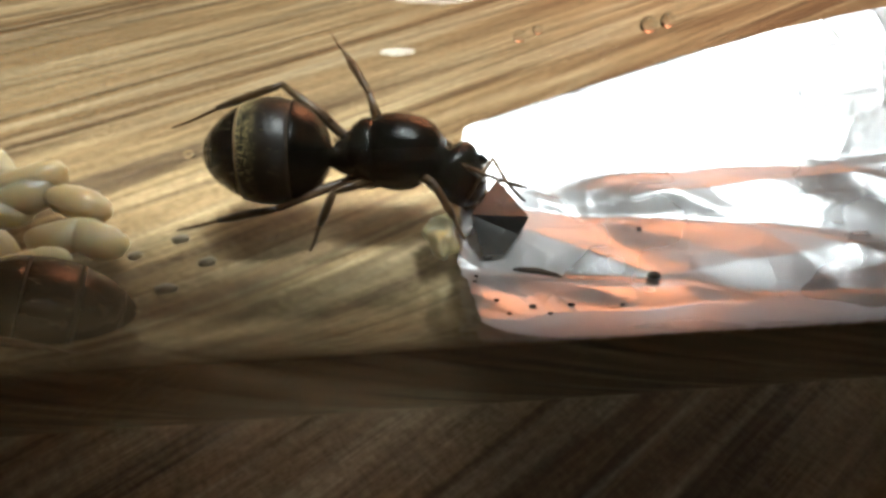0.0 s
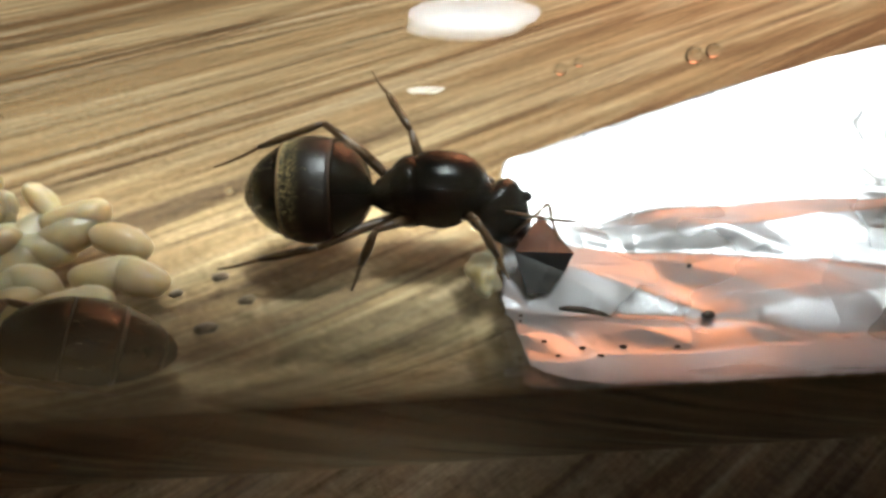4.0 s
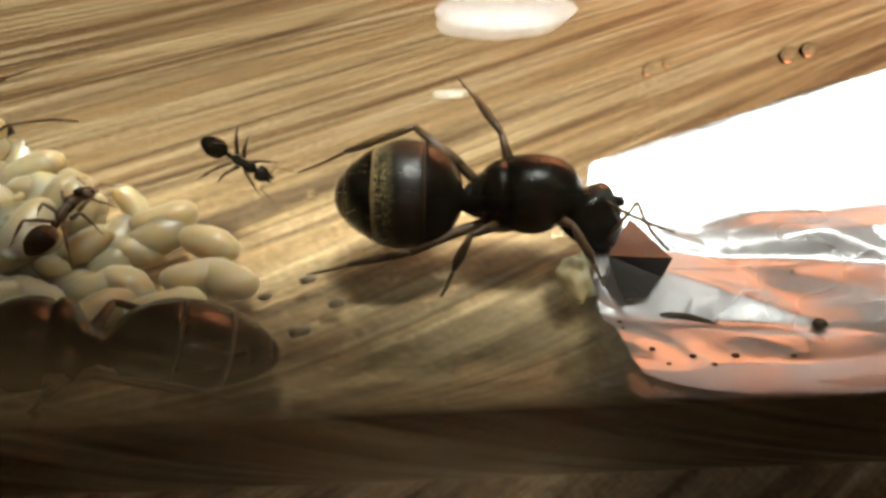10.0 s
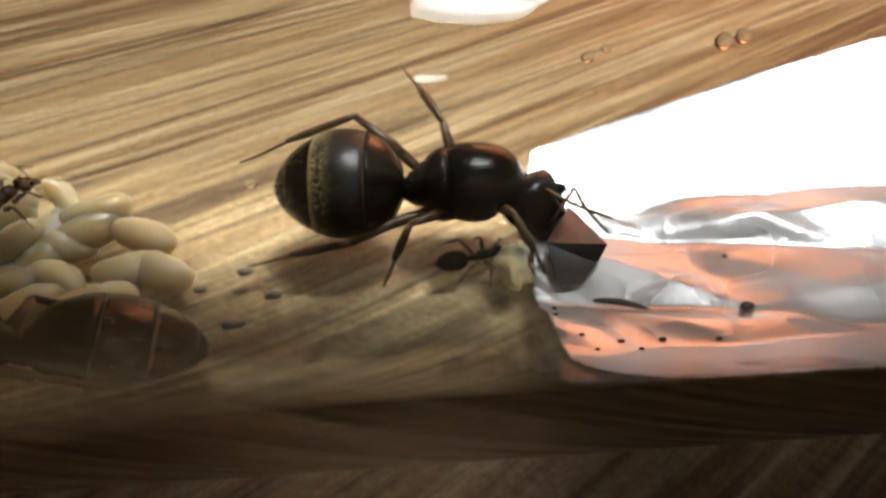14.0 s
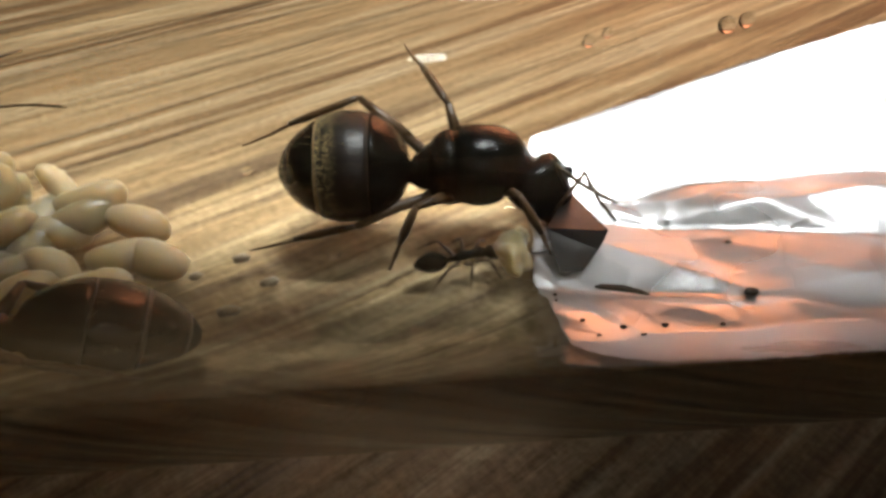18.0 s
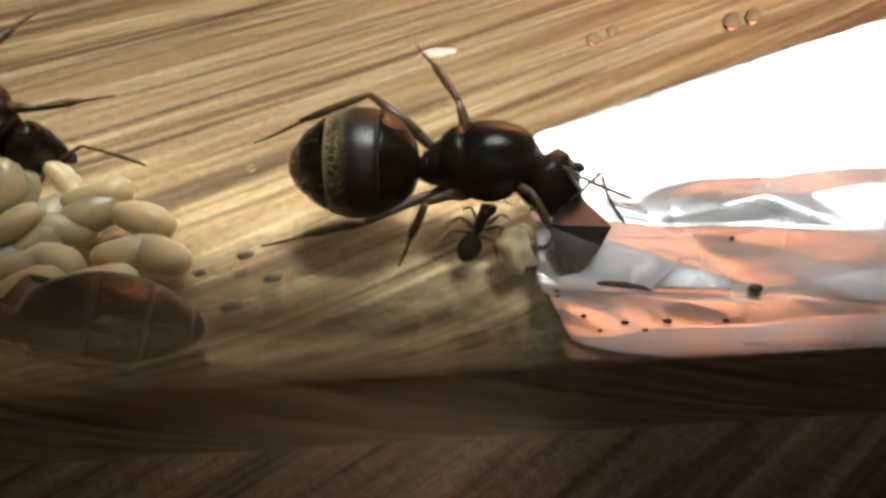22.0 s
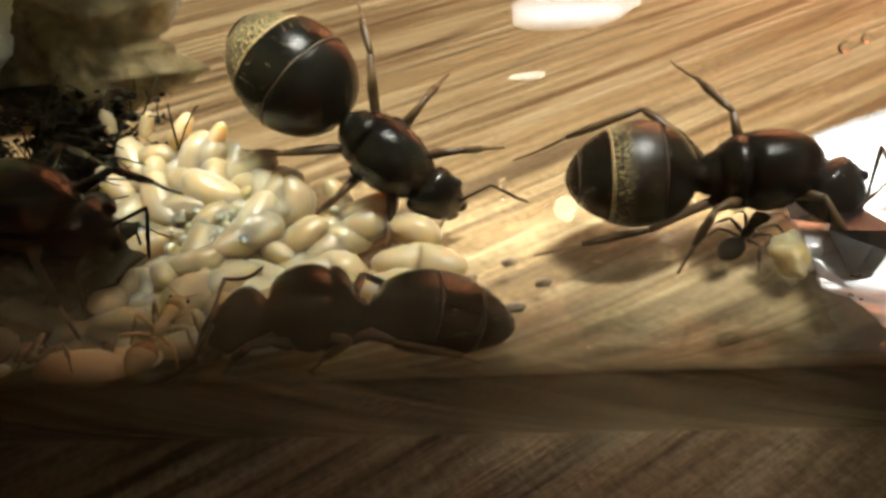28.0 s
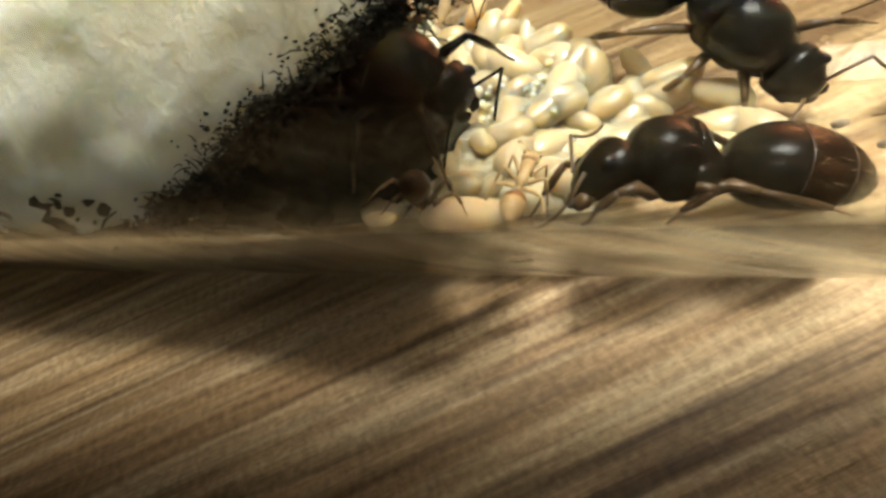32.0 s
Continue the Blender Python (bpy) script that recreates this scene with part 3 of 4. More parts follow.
def thorax(ant, k, mats, queen, squeeze):
    back = Matrix.Translation((-0.09 * k, 0, 0))
    root, t_len = squeeze
    along = lambda x: root + (x - root) * t_len
    if queen:
        def shell(name, secs, seg=28):
            part(name, rings(bmesh.new(), [(along(x) * k, 0, z * k, ry * k, rz * k) for x, z, ry, rz in secs], seg), mats["body"], ant, at=back)

        shell("pronotum", [(1.05, 0.44, 0.10, 0.10), (1.03, 0.46, 0.16, 0.15), (0.98, 0.49, 0.225, 0.20), (0.92, 0.51, 0.262, 0.225), (0.88, 0.51, 0.25, 0.21)])
        shell("scutum", [(1.00, 0.53, 0.12, 0.12), (0.975, 0.545, 0.19, 0.18), (0.92, 0.56, 0.25, 0.225), (0.83, 0.58, 0.298, 0.257), (0.72, 0.59, 0.325, 0.275), (0.60, 0.595, 0.332, 0.28), (0.50, 0.59, 0.326, 0.275), (0.43, 0.583, 0.308, 0.262), (0.405, 0.575, 0.285, 0.243), (0.395, 0.565, 0.24, 0.205)], 32)
        shell("scutellum", [(0.42, 0.57, 0.22, 0.20), (0.395, 0.585, 0.272, 0.245), (0.36, 0.592, 0.288, 0.257), (0.30, 0.588, 0.275, 0.25), (0.23, 0.57, 0.23, 0.222), (0.19, 0.55, 0.18, 0.18)], 28)
        shell("propodeum", [(0.27, 0.53, 0.18, 0.19), (0.21, 0.52, 0.215, 0.195), (0.13, 0.475, 0.195, 0.165), (0.07, 0.43, 0.14, 0.12), (0.04, 0.40, 0.09, 0.08)], 22)
        for s in (1, -1):
            bm = bmesh.new()
            blob(bm, (along(0.52) * k, s * 0.315 * k, 0.60 * k), (0.11 * t_len * k, 0.035 * k, 0.05 * k), 12, 8, 0.3, 2.0)
            part("wing_scar", bm, mats["body"], ant, at=back)
        for s in (1, -1):
            bm = bmesh.new()
            blob(bm, (along(0.62) * k, s * 0.20 * k, 0.42 * k), (0.24 * t_len * k, 0.13 * k, 0.18 * k), 14, 10, 0.12, 2.0)
            blob(bm, (along(0.36) * k, s * 0.19 * k, 0.40 * k), (0.17 * t_len * k, 0.12 * k, 0.15 * k), 14, 10, 0.12, 2.0)
            part("pleuron", bm, mats["body"], ant, at=back)
        part("petiole_scale", rings(bmesh.new(), [(0.07 * k, 0, 0.36 * k, 0.08 * k, 0.07 * k), (0.02 * k, 0, 0.43 * k, 0.14 * k, 0.15 * k), (-0.02 * k, 0, 0.44 * k, 0.14 * k, 0.15 * k), (-0.09 * k, 0, 0.37 * k, 0.07 * k, 0.07 * k)], 16), mats["body"], ant)
    else:
        part("thorax", rings(bmesh.new(), [(1.02 * k, 0, 0.46 * k, 0.07 * k, 0.07 * k), (0.92 * k, 0, 0.50 * k, 0.17 * k, 0.16 * k), (0.76 * k, 0, 0.53 * k, 0.19 * k, 0.18 * k), (0.58 * k, 0, 0.50 * k, 0.14 * k, 0.13 * k), (0.40 * k, 0, 0.50 * k, 0.15 * k, 0.16 * k), (0.22 * k, 0, 0.46 * k, 0.14 * k, 0.15 * k), (0.10 * k, 0, 0.38 * k, 0.06 * k, 0.06 * k)], 18), mats["body"], ant)
        part("petiole_scale", rings(bmesh.new(), [(0.12 * k, 0, 0.36 * k, 0.05 * k, 0.05 * k), (0.03 * k, 0, 0.42 * k, 0.09 * k, 0.12 * k), (-0.02 * k, 0, 0.42 * k, 0.08 * k, 0.11 * k), (-0.10 * k, 0, 0.37 * k, 0.05 * k, 0.05 * k)], 12), mats["body"], ant)


def head_of(ant, k, mats, turn, neck, size, ants):
    """Head with eyes, jaws and two antennae; turn is a pose about the neck."""
    L, w, h = (s * k for s in size)
    at = Matrix.Translation(Vector(neck) * k) @ turn
    o = part("head", rings(bmesh.new(), [(0.0, 0, 0, w * 0.40, h * 0.42), (0.02 * L, 0, 0.01 * k, w * 0.70, h * 0.66), (0.08 * L, 0, 0.01 * k, w * 0.93, h * 0.88), (0.20 * L, 0, 0.01 * k, w, h), (0.38 * L, 0, 0, w * 0.97, h * 0.99), (0.60 * L, 0, -0.01 * k, w * 0.85, h * 0.86), (0.80 * L, 0, -0.03 * k, w * 0.69, h * 0.66), (0.93 * L, 0, -0.045 * k, w * 0.56, h * 0.46), (1.0 * L, 0, -0.06 * k, w * 0.38, h * 0.28)], 24), mats["body"], ant, at=at)
    for s in (1, -1):
        bm = bmesh.new()
        blob(bm, (0.50 * L, s * w * 0.86, h * 0.38), (0.06 * k, 0.04 * k, 0.055 * k), 14, 10)
        part("eye", bm, mats["eye"], o)
        jaw = [(0.88 * L, s * w * 0.36, -0.07 * k), (1.00 * L, s * w * 0.34, -0.09 * k), (1.09 * L, s * w * 0.20, -0.10 * k), (1.13 * L, s * w * 0.04, -0.10 * k)]
        part("mandible", tube_path(bmesh.new(), jaw, [0.055 * k, 0.06 * k, 0.05 * k, 0.015 * k]), mats["leg"], o)
    made = []
    for s, elbow, tip in ants:
        made.append(antenna(o, s, (0.80 * L, s * w * 0.42, h * 0.42), elbow, tip, k, mats))
    return o, made


def ant(name, m, k, mats, queen, label, turn=None, legs=None, ants=None, g_tilt=0.0, g_size=None, bands=None, thick=1.0, skip=(), h_size=None, neck=None, squeeze=(0.0, 1.0)):
    """An ant standing at pose m; legs overrides knee and foot (in the ant's own space, units of k)."""
    o = new(name)
    o.empty_display_size = 0.001
    o.matrix_basis = place(m)
    tagged(o, label, "ant")
    gaster(o, k, mats, g_size or ((1.10, 0.50, 0.46) if queen else (0.95, 0.34, 0.32)), (-0.05, 0, 0.53) if queen else (-0.08, 0, 0.42), g_tilt, bands or ((0.0, 0.36, 0.64, 0.90, 1.0) if queen else (0.0, 0.36, 0.62, 0.84, 1.0)), queen)
    if queen:
        setae(o, k, g_size or (1.10, 0.50, 0.46), (-0.05, 0, 0.53), g_tilt, 130, 8)
    thorax(o, k, mats, queen, squeeze)
    ants = ants or [(1, (0.42 * k, 0.42 * k, 0.30 * k), (0.95 * k, 0.55 * k, 0.0)), (-1, (0.42 * k, -0.42 * k, 0.30 * k), (0.95 * k, -0.60 * k, -0.05 * k))]
    head, made = head_of(o, k, mats, turn or pose(0, 0, 0, 0, 18, 0), neck or ((0.90, 0, 0.45) if queen else (1.02, 0, 0.46)), h_size or (0.62, 0.34, 0.25) if queen else (0.50, 0.25, 0.19), ants)
    limbs = {}
    for side, tag in ((1, "l"), (-1, "r")):
        for which in "fmh":
            key = which + tag
            if key in skip:
                continue
            if legs and key in legs:
                knee, foot = legs[key]
            else:
                knee, foot = [(a * k, b * side * k, c * k) for a, b, c in STANCE[which]]
                foot = (foot[0], foot[1], 0)
            limbs[key] = leg(o, m, side, which, knee, (foot[0], foot[1], floor_local(m, foot[0], foot[1]) + 0.012 * k if len(foot) == 3 and foot[2] == 0 else foot[2]), k, mats, thick, squeeze)
    return o, head, made, limbs


QUEEN = {"body": M_BLACK, "leg": M_LEG, "tarsus": M_TARSUS, "eye": M_EYE, "membrane": M_MEMBRANE, "tergites": [M_BLACK, M_FLEECE, M_BLACK, M_BLACK]}
QUEEN_B = dict(QUEEN, tergites=[M_BLACK, M_BROWN, M_BROWN, M_BLACK], membrane=M_SEAM)
QUEEN_C = dict(QUEEN, tergites=[M_BLACK, M_BLACK, M_FLEECE, M_BROWN], membrane=M_MEMBRANE)
QUEEN_D = dict(QUEEN_C, leg=M_BLACK, tarsus=M_LEG)
WORKER = {"body": M_BLACK, "leg": M_LEG, "tarsus": M_TARSUS, "eye": M_EYE, "membrane": M_MEMBRANE, "tergites": [M_BLACK]}
RUSTY = dict(WORKER, body=M_RUST, leg=M_TARSUS, tergites=[M_RUST, M_BROWN])
CALLOW = dict(WORKER, body=M_CALLOW, leg=M_CALLOW, tarsus=M_CALLOW, tergites=[M_AMBER, M_CALLOW])


def own(m, world_points):
    inv = m.inverted()
    return [tuple(inv @ Vector(p)) for p in world_points]


def head_points(m, k, turn, points, neck=(0.90, 0, 0.45)):
    h = m @ Matrix.Translation(Vector(neck) * k) @ turn
    return [tuple(h.inverted() @ Vector(p)) for p in points]


def queens():
    made = {}
    m = on_tube(0.27, 23.4, -2)
    legs = {}
    for key, knee, foot in (("mr", (0.24, 0.10, 0.60), (0.0, -0.05, 0.01)), ("hr", (-0.23, 0.10, 0.42), (-1.14, 0.27, 0.03)), ("hl", (-0.17, 1.03, 1.05), (-1.27, 1.26, 0.46)), ("ml", (0.55, 0.97, 0.99), (0.22, 1.80, 1.14)), ("fr", (1.04, 0.16, 0.61), (1.34, -0.10, 0.03)), ("fl", (1.05, 0.85, 0.60), (1.45, 0.95, 0.26))):
        legs[key] = own(m, (knee, foot))
    turn = pose(0, 0, 0, 0, 26, -44)
    up, tip = head_points(m, 0.97, turn, ((1.48, 0.43, 0.88), (1.67, -0.02, 0.60)))
    low = head_points(m, 0.97, turn, ((1.62, 0.42, 0.60), (1.80, 0.05, 0.35)))
    made["a"] = ant("queen_ant", m, 0.97, QUEEN, True, "large black queen ant with a gold-banded gaster, feeding at the foil", turn, legs, [(1, up, tip), (-1, *low)], h_size=(0.56, 0.295, 0.23), bands=(0.0, 0.29, 0.66, 0.90, 1.0))
    m = on_tube(-2.17, -42, 205)
    m = m @ pose(0, 0, -0.02)
    turn = pose(0, 0, 0, 0, 26, 8)
    near = head_points(m, 0.90, turn, ((-3.03, -1.56, 1.04), (-3.41, -1.72, 0.92)), (0.64, 0.0, 0.59))
    far = head_points(m, 0.90, turn, ((-3.10, -0.86, 1.01), (-2.90, -0.69, 0.95)), (0.64, 0.0, 0.59))
    legs = {}
    for key, knee, foot in (("hl", (-1.92, -1.36, 0.86), (-1.22, -1.42, 0.48)), ("ml", (-2.16, -1.42, 0.96), (-2.52, -1.50, 0.62)), ("fl", (-2.72, -1.50, 1.06), (-2.98, -1.56, 0.78)), ("hr", (-2.23, -0.67, 0.80), (-1.70, -0.50, 0.10))):
        legs[key] = own(m, (knee, foot))
    made["b"] = ant("queen_ant", m, 0.90, QUEEN_B, True, "dark brown queen ant resting beside the pale brood", turn, legs, [(1, *near), (-1, *far)], g_tilt=-14, g_size=(1.16, 0.42, 0.37), h_size=(0.46, 0.265, 0.20), neck=(0.64, 0.0, 0.59), squeeze=(0.1, 0.70))
    made["c"] = ant("queen_ant", on_tube(-2.62, 49, -45), 0.97, QUEEN_C, True, "glossy black queen ant standing over the brood pile", pose(0, 0, 0, 0, 25, 0), g_size=(1.42, 0.56, 0.50), h_size=(0.50, 0.27, 0.20))
    m = Matrix.Translation((-4.76, -0.50, 1.22)) @ pose(0, 0, 0, 12, 4, -13)
    perch = {}
    for side, tag in ((1, "l"), (-1, "r")):
        for which in "fmh":
            knee, foot = STANCE[which]
            perch[which + tag] = ((knee[0] * 0.9, knee[1] * side * 0.85, knee[2] * 0.8), (foot[0] * 0.85, foot[1] * side * 0.8, -0.05))
    made["d"] = ant("queen_ant", m, 0.86, QUEEN_D, True, "dark queen ant on the debris beside the cotton plug", pose(0, 0, 0, 0, 36, -12), perch, [(1, (0.34, 0.30, 0.16), (0.52, 0.12, -0.22)), (-1, (0.30, -0.26, 0.06), (0.44, -0.40, -0.34))], h_size=(0.36, 0.25, 0.19))
    return made


def workers():
    made = {}
    made["w1"] = ant("worker_ant", on_tube(0.46, -3, 10), 0.29, WORKER, False, "small black worker ant walking along the tube", thick=1.15)
    made["w2"] = ant("worker_ant", on_tube(-3.15, 13, 50), 0.30, RUSTY, False, "small rusty brown worker ant tending the brood", thick=1.15)
    made["w3"] = ant("worker_ant", Matrix.Translation(on_tube(-3.43, -51, 0, 1.76).translation) @ pose(0, 0, 0, 22, 0, 84), 0.265, CALLOW, False, "pale young worker ant among the brood", thick=1.1)
    return made


ANTS = queens()
ANTS.update(workers())


# ---- brood ----
def bean(kind, k, seed, bend=0.12):
    """A larva, pupa or egg shape along x."""
    bm = bmesh.new()
    secs = []
    fat = {"larva": (0.30, 0.168), "egg": (0.05, 0.04), "cocoon": (0.44, 0.20)}[kind]
    n = 16
    for j in range(n + 1):
        s = 0.5 - 0.5 * math.cos(math.pi * j / n)
        r = max(0.01, (1 - abs(2 * s - 1) ** 2.4)) ** 0.5 * (1 + (0.12 * (s - 0.5) if kind == "larva" else 0))
        w = 1 + 0.03 * math.sin(s * 30) * (kind == "larva")
        secs.append((fat[0] * k * (2 * s - 1), bend * fat[0] * 3 * k * (s - 0.5) ** 2, 0, fat[1] * k * r * w, fat[1] * k * r * w * 0.94))
    rings(bm, secs, 14)
    for v in bm.verts:
        v.co += 0.012 * k * noise.noise_vector(v.co * 4 + Vector((seed, 0, 0)))
    return bm


def brood():
    rng = random.Random(5)
    protos = {}
    for kind, mat, lab in (("larva", M_LARVA, "plump cream-white ant larva in the brood pile"), ("egg", M_EGG, "tiny wet white ant egg in the brood pile"), ("cocoon", M_COCOON, "tan silk ant cocoon lying in the brood pile")):
        protos[kind] = []
        for n in range(3):
            ob = part({"larva": "ant_larva", "egg": "ant_egg", "cocoon": "ant_cocoon"}[kind], bean(kind, 1.0, n * 3.1, 0.3 * n - 0.2), mat)
            protos[kind].append(tagged(ob, lab, "ant " + kind, "brood pile"))
    used = {id(o): False for k in protos.values() for o in k}

    def put(kind, m):
        ob = next((o for o in protos[kind] if not used[id(o)]), None) or rng.choice(protos[kind])
        if used[id(ob)]:
            copy_thing(ob, place(m))
        else:
            used[id(ob)] = True
            ob.matrix_basis = place(m)

    def lay(kind, x, phi, up, head, tip=0.0, size=1.0):
        m = on_tube(x, phi, head, RIN - up) @ pose(0, 0, 0, rng.uniform(0, 360), tip, 0)
        put(kind, m @ Matrix.Diagonal((size, size, size, 1)) if size != 1 else m)

    # the loose rim of the pile
    for x, phi, head in ((-2.49, 24, 18), (-2.09, 17, -24), (-2.77, 15, -6), (-2.11, 5, 14), (-2.70, 4, -20), (-1.86, 4, -30), (-2.23, -6, 15), (-3.26, 26, 40), (-2.53, 19, 30), (-2.75, -6, 40), (-3.1, 16, 70), (-3.75, 40, 20)):
        lay("larva", x, phi, 0.14, head)
    # the heap
    for layer in range(3):
        for n in range((100, 66, 30)[layer]):
            x = rng.uniform(-5.3 + 0.2 * layer, -2.75 - 0.28 * layer)
            phi = rng.uniform(-34 + 4 * layer, (48 if x < -3.9 else 48 + 16 * (-3.9 - x)) - 6 * layer)
            lay("larva", x, phi, 0.12 + 0.15 * layer, rng.uniform(0, 180), rng.uniform(-16, 16), rng.choice((0.7, 0.85, 0.95, 1.05)))
    for n in range(70):
        lay("egg", -3.75 + rng.gauss(0, 0.22), 14 + rng.gauss(0, 7), 0.46 + rng.uniform(0, 0.05), rng.uniform(0, 180), rng.uniform(-15, 15))
    for x, phi, up, head, tip, size in ((-3.78, -57, 0.13, 4, 0, 0.66), (-3.66, -46, 0.14, 84, 8, 0.56), (-4.30, -27, 0.25, 20, 0, 0.8), (-4.45, -54, 0.12, -10, 0, 0.6), (-4.75, 58, 0.16, 70, 0, 0.62), (-5.15, 60, 0.16, 100, 0, 0.66), (-4.40, 55, 0.16, 60, 0, 0.6), (-4.05, 52, 0.15, 50, 0, 0.55)):
        lay("cocoon", x, phi, up, head, tip, size)
    # the wet mass of eggs and young larvae that fills the heap
    bm = bmesh.new()
    nu, nv = 110, 130
    grid = []
    for i in range(nu + 1):
        x = -5.45 + 2.75 * i / nu
        row = []
        for j in range(nv + 1):
            phi = -36 + 98 * j / nv
            ex = min(1.0, max(0.0, x + 5.45) / 0.5, max(0.0, -2.75 - x) / 1.0)
            ep = min(1.0, max(0.0, phi + 36) / 12, max(0.0, 52 - 22 * max(0.0, x + 3.9) - phi + 14 * noise.noise((x * 2.1, 3.0, 0.0))) / 26)
            d = Vector((x * 2.6, phi * 0.09, 2.0))
            lumps = 0.5 + 0.5 * noise.noise(d * 1.6)
            up = -0.02 + max(0.0, ex * ep - 0.06) * (0.33 + 0.13 * lumps + 0.04 * noise.noise(d * 5.0))
            row.append(bm.verts.new(on_tube(x, phi, 0, RIN - up).translation) if up > -0.01 else None)
        grid.append(row)
    for a, c in zip(grid, grid[1:]):
        for j in range(nv):
            if None not in (a[j], a[j + 1], c[j + 1], c[j]):
                bm.faces.new((a[j], a[j + 1], c[j + 1], c[j]))
    tagged(part("egg_mass", bm, M_EGG), "wet cream mass of eggs under the larvae", "ant eggs", kind="stuff")
    # the pupa held at the foil
    bm = bmesh.new()
    blob(bm, (0.0, 0.0, 0.02), (0.135, 0.25, 0.135), 36, 26, 0.42, 1.5, 1.0)
    blob(bm, (0.06, 0.17, 0.06), (0.08, 0.10, 0.08), 20, 14, 0.3, 1.8, 9.0)
    tagged(part("ant_pupa", bm, M_PUPA, at=on_tube(0.98, -1, 0, RIN - 0.12)), "pale translucent ant pupa held against the foil", "ant pupa")


brood()


# ---- cotton plug and debris ----
PLUG_RIM = [(-180, -3.3), (-140, -3.05), (-119, -3.05), (-109, -3.5), (-100, -4.05), (-90, -4.75), (-79, -5.45), (-60, -6.4), (-30, -6.9), (0, -6.9), (60, -6.7), (95, -5.6), (120, -4.6), (150, -4.0), (180, -3.7)]


def plug_end(phi):
    """Where the cotton ends along the wall: it hangs over at the top and the near side."""
    return float(np.interp(phi, [p for p, x in PLUG_RIM], [x for p, x in PLUG_RIM]))


def cotton_plug():
    bm = bmesh.new()
    nx, nf, seg = 70, 26, 110
    loops = []
    for i in range(nx + nf + 1):
        loop = []
        for k in range(seg):
            phi = -180 + 360 * k / seg
            p, xe = radians(phi), plug_end(phi)
            if i <= nx:
                x, r = -15.5 + (xe - 0.12 + 15.5) * i / nx, 1.96
            else:
                u = (i - nx) / nf
                r = 1.96 * max(0.012, (1 - u)) ** 0.8
                x = xe + (-5.9 - xe) * (1 - (r / 1.96) ** 3)
            d = Vector((x, math.sin(p) * r, -math.cos(p) * r))
            rough = 0.16 * noise.noise(d * 1.3) + 0.08 * noise.noise(d * 4.0) + 0.04 * noise.noise(d * 11.0)
            near_end = 1.0 if i > nx - 12 else 0.2
            rr = min(1.965, r * (1 + 0.05 * noise.noise(d * 2.5) + 0.02 * noise.noise(d * 8.0) - 0.025)) if r > 0.05 else r
            loop.append(bm.verts.new((x + rough * near_end, math.sin(p) * rr, AX - math.cos(p) * rr)))
        loops.append(loop)
    for a, b in zip(loops, loops[1:]):
        for k in range(seg):
            bm.faces.new((a[k], a[(k + 1) % seg], b[(k + 1) % seg], b[k]))
    bm.faces.new(loops[0])
    bm.faces.new(list(reversed(loops[-1])))
    plug = tagged(part("cotton_plug", bm, M_COTTON), "cream cotton wool plug, stained at its inner end", "cotton plug")
    # a stained, matted tongue of cotton along the far wall
    bm = bmesh.new()
    nu, nv = 80, 60
    skins = []
    for lift in (0.02, 1.0):
        grid = []
        for i in range(nu + 1):
            phi = 58 + 66 * i / nu
            tip = -4.25 - 0.045 * max(0.0, 74 - phi) - 0.02 * max(0.0, phi - 105) + 0.35 * noise.noise((phi * 0.09, 1.0, 2.0)) + 0.12 * noise.noise((phi * 0.4, 1.0, 2.0))
            row = []
            for j in range(nv + 1):
                f = j / nv
                x = -6.9 + (tip + 6.9) * f
                d = Vector((x * 1.6, phi * 0.045, 5.0))
                edge = min(1.0, 3.5 * (1 - f), 0.12 * (phi - 58), 0.12 * (124 - phi))
                t = 0.02 + lift * max(0.0, edge) * (0.14 + 0.16 * (1 - f) + 0.14 * noise.noise(d) + 0.07 * noise.noise(d * 3.3) + 0.03 * noise.noise(d * 9.0))
                p = radians(phi)
                r = RIN - 0.01 - max(0.004, t)
                row.append(bm.verts.new((x, r * math.sin(p), AX - r * math.cos(p))))
            grid.append(row)
        skins.append(grid)
        for a, c in zip(grid, grid[1:]):
            for j in range(nv):
                bm.faces.new((a[j], a[j + 1], c[j + 1], c[j]))
    part("stained_tuft", bm, M_STAINED, plug, "matted grey-brown stained cotton")


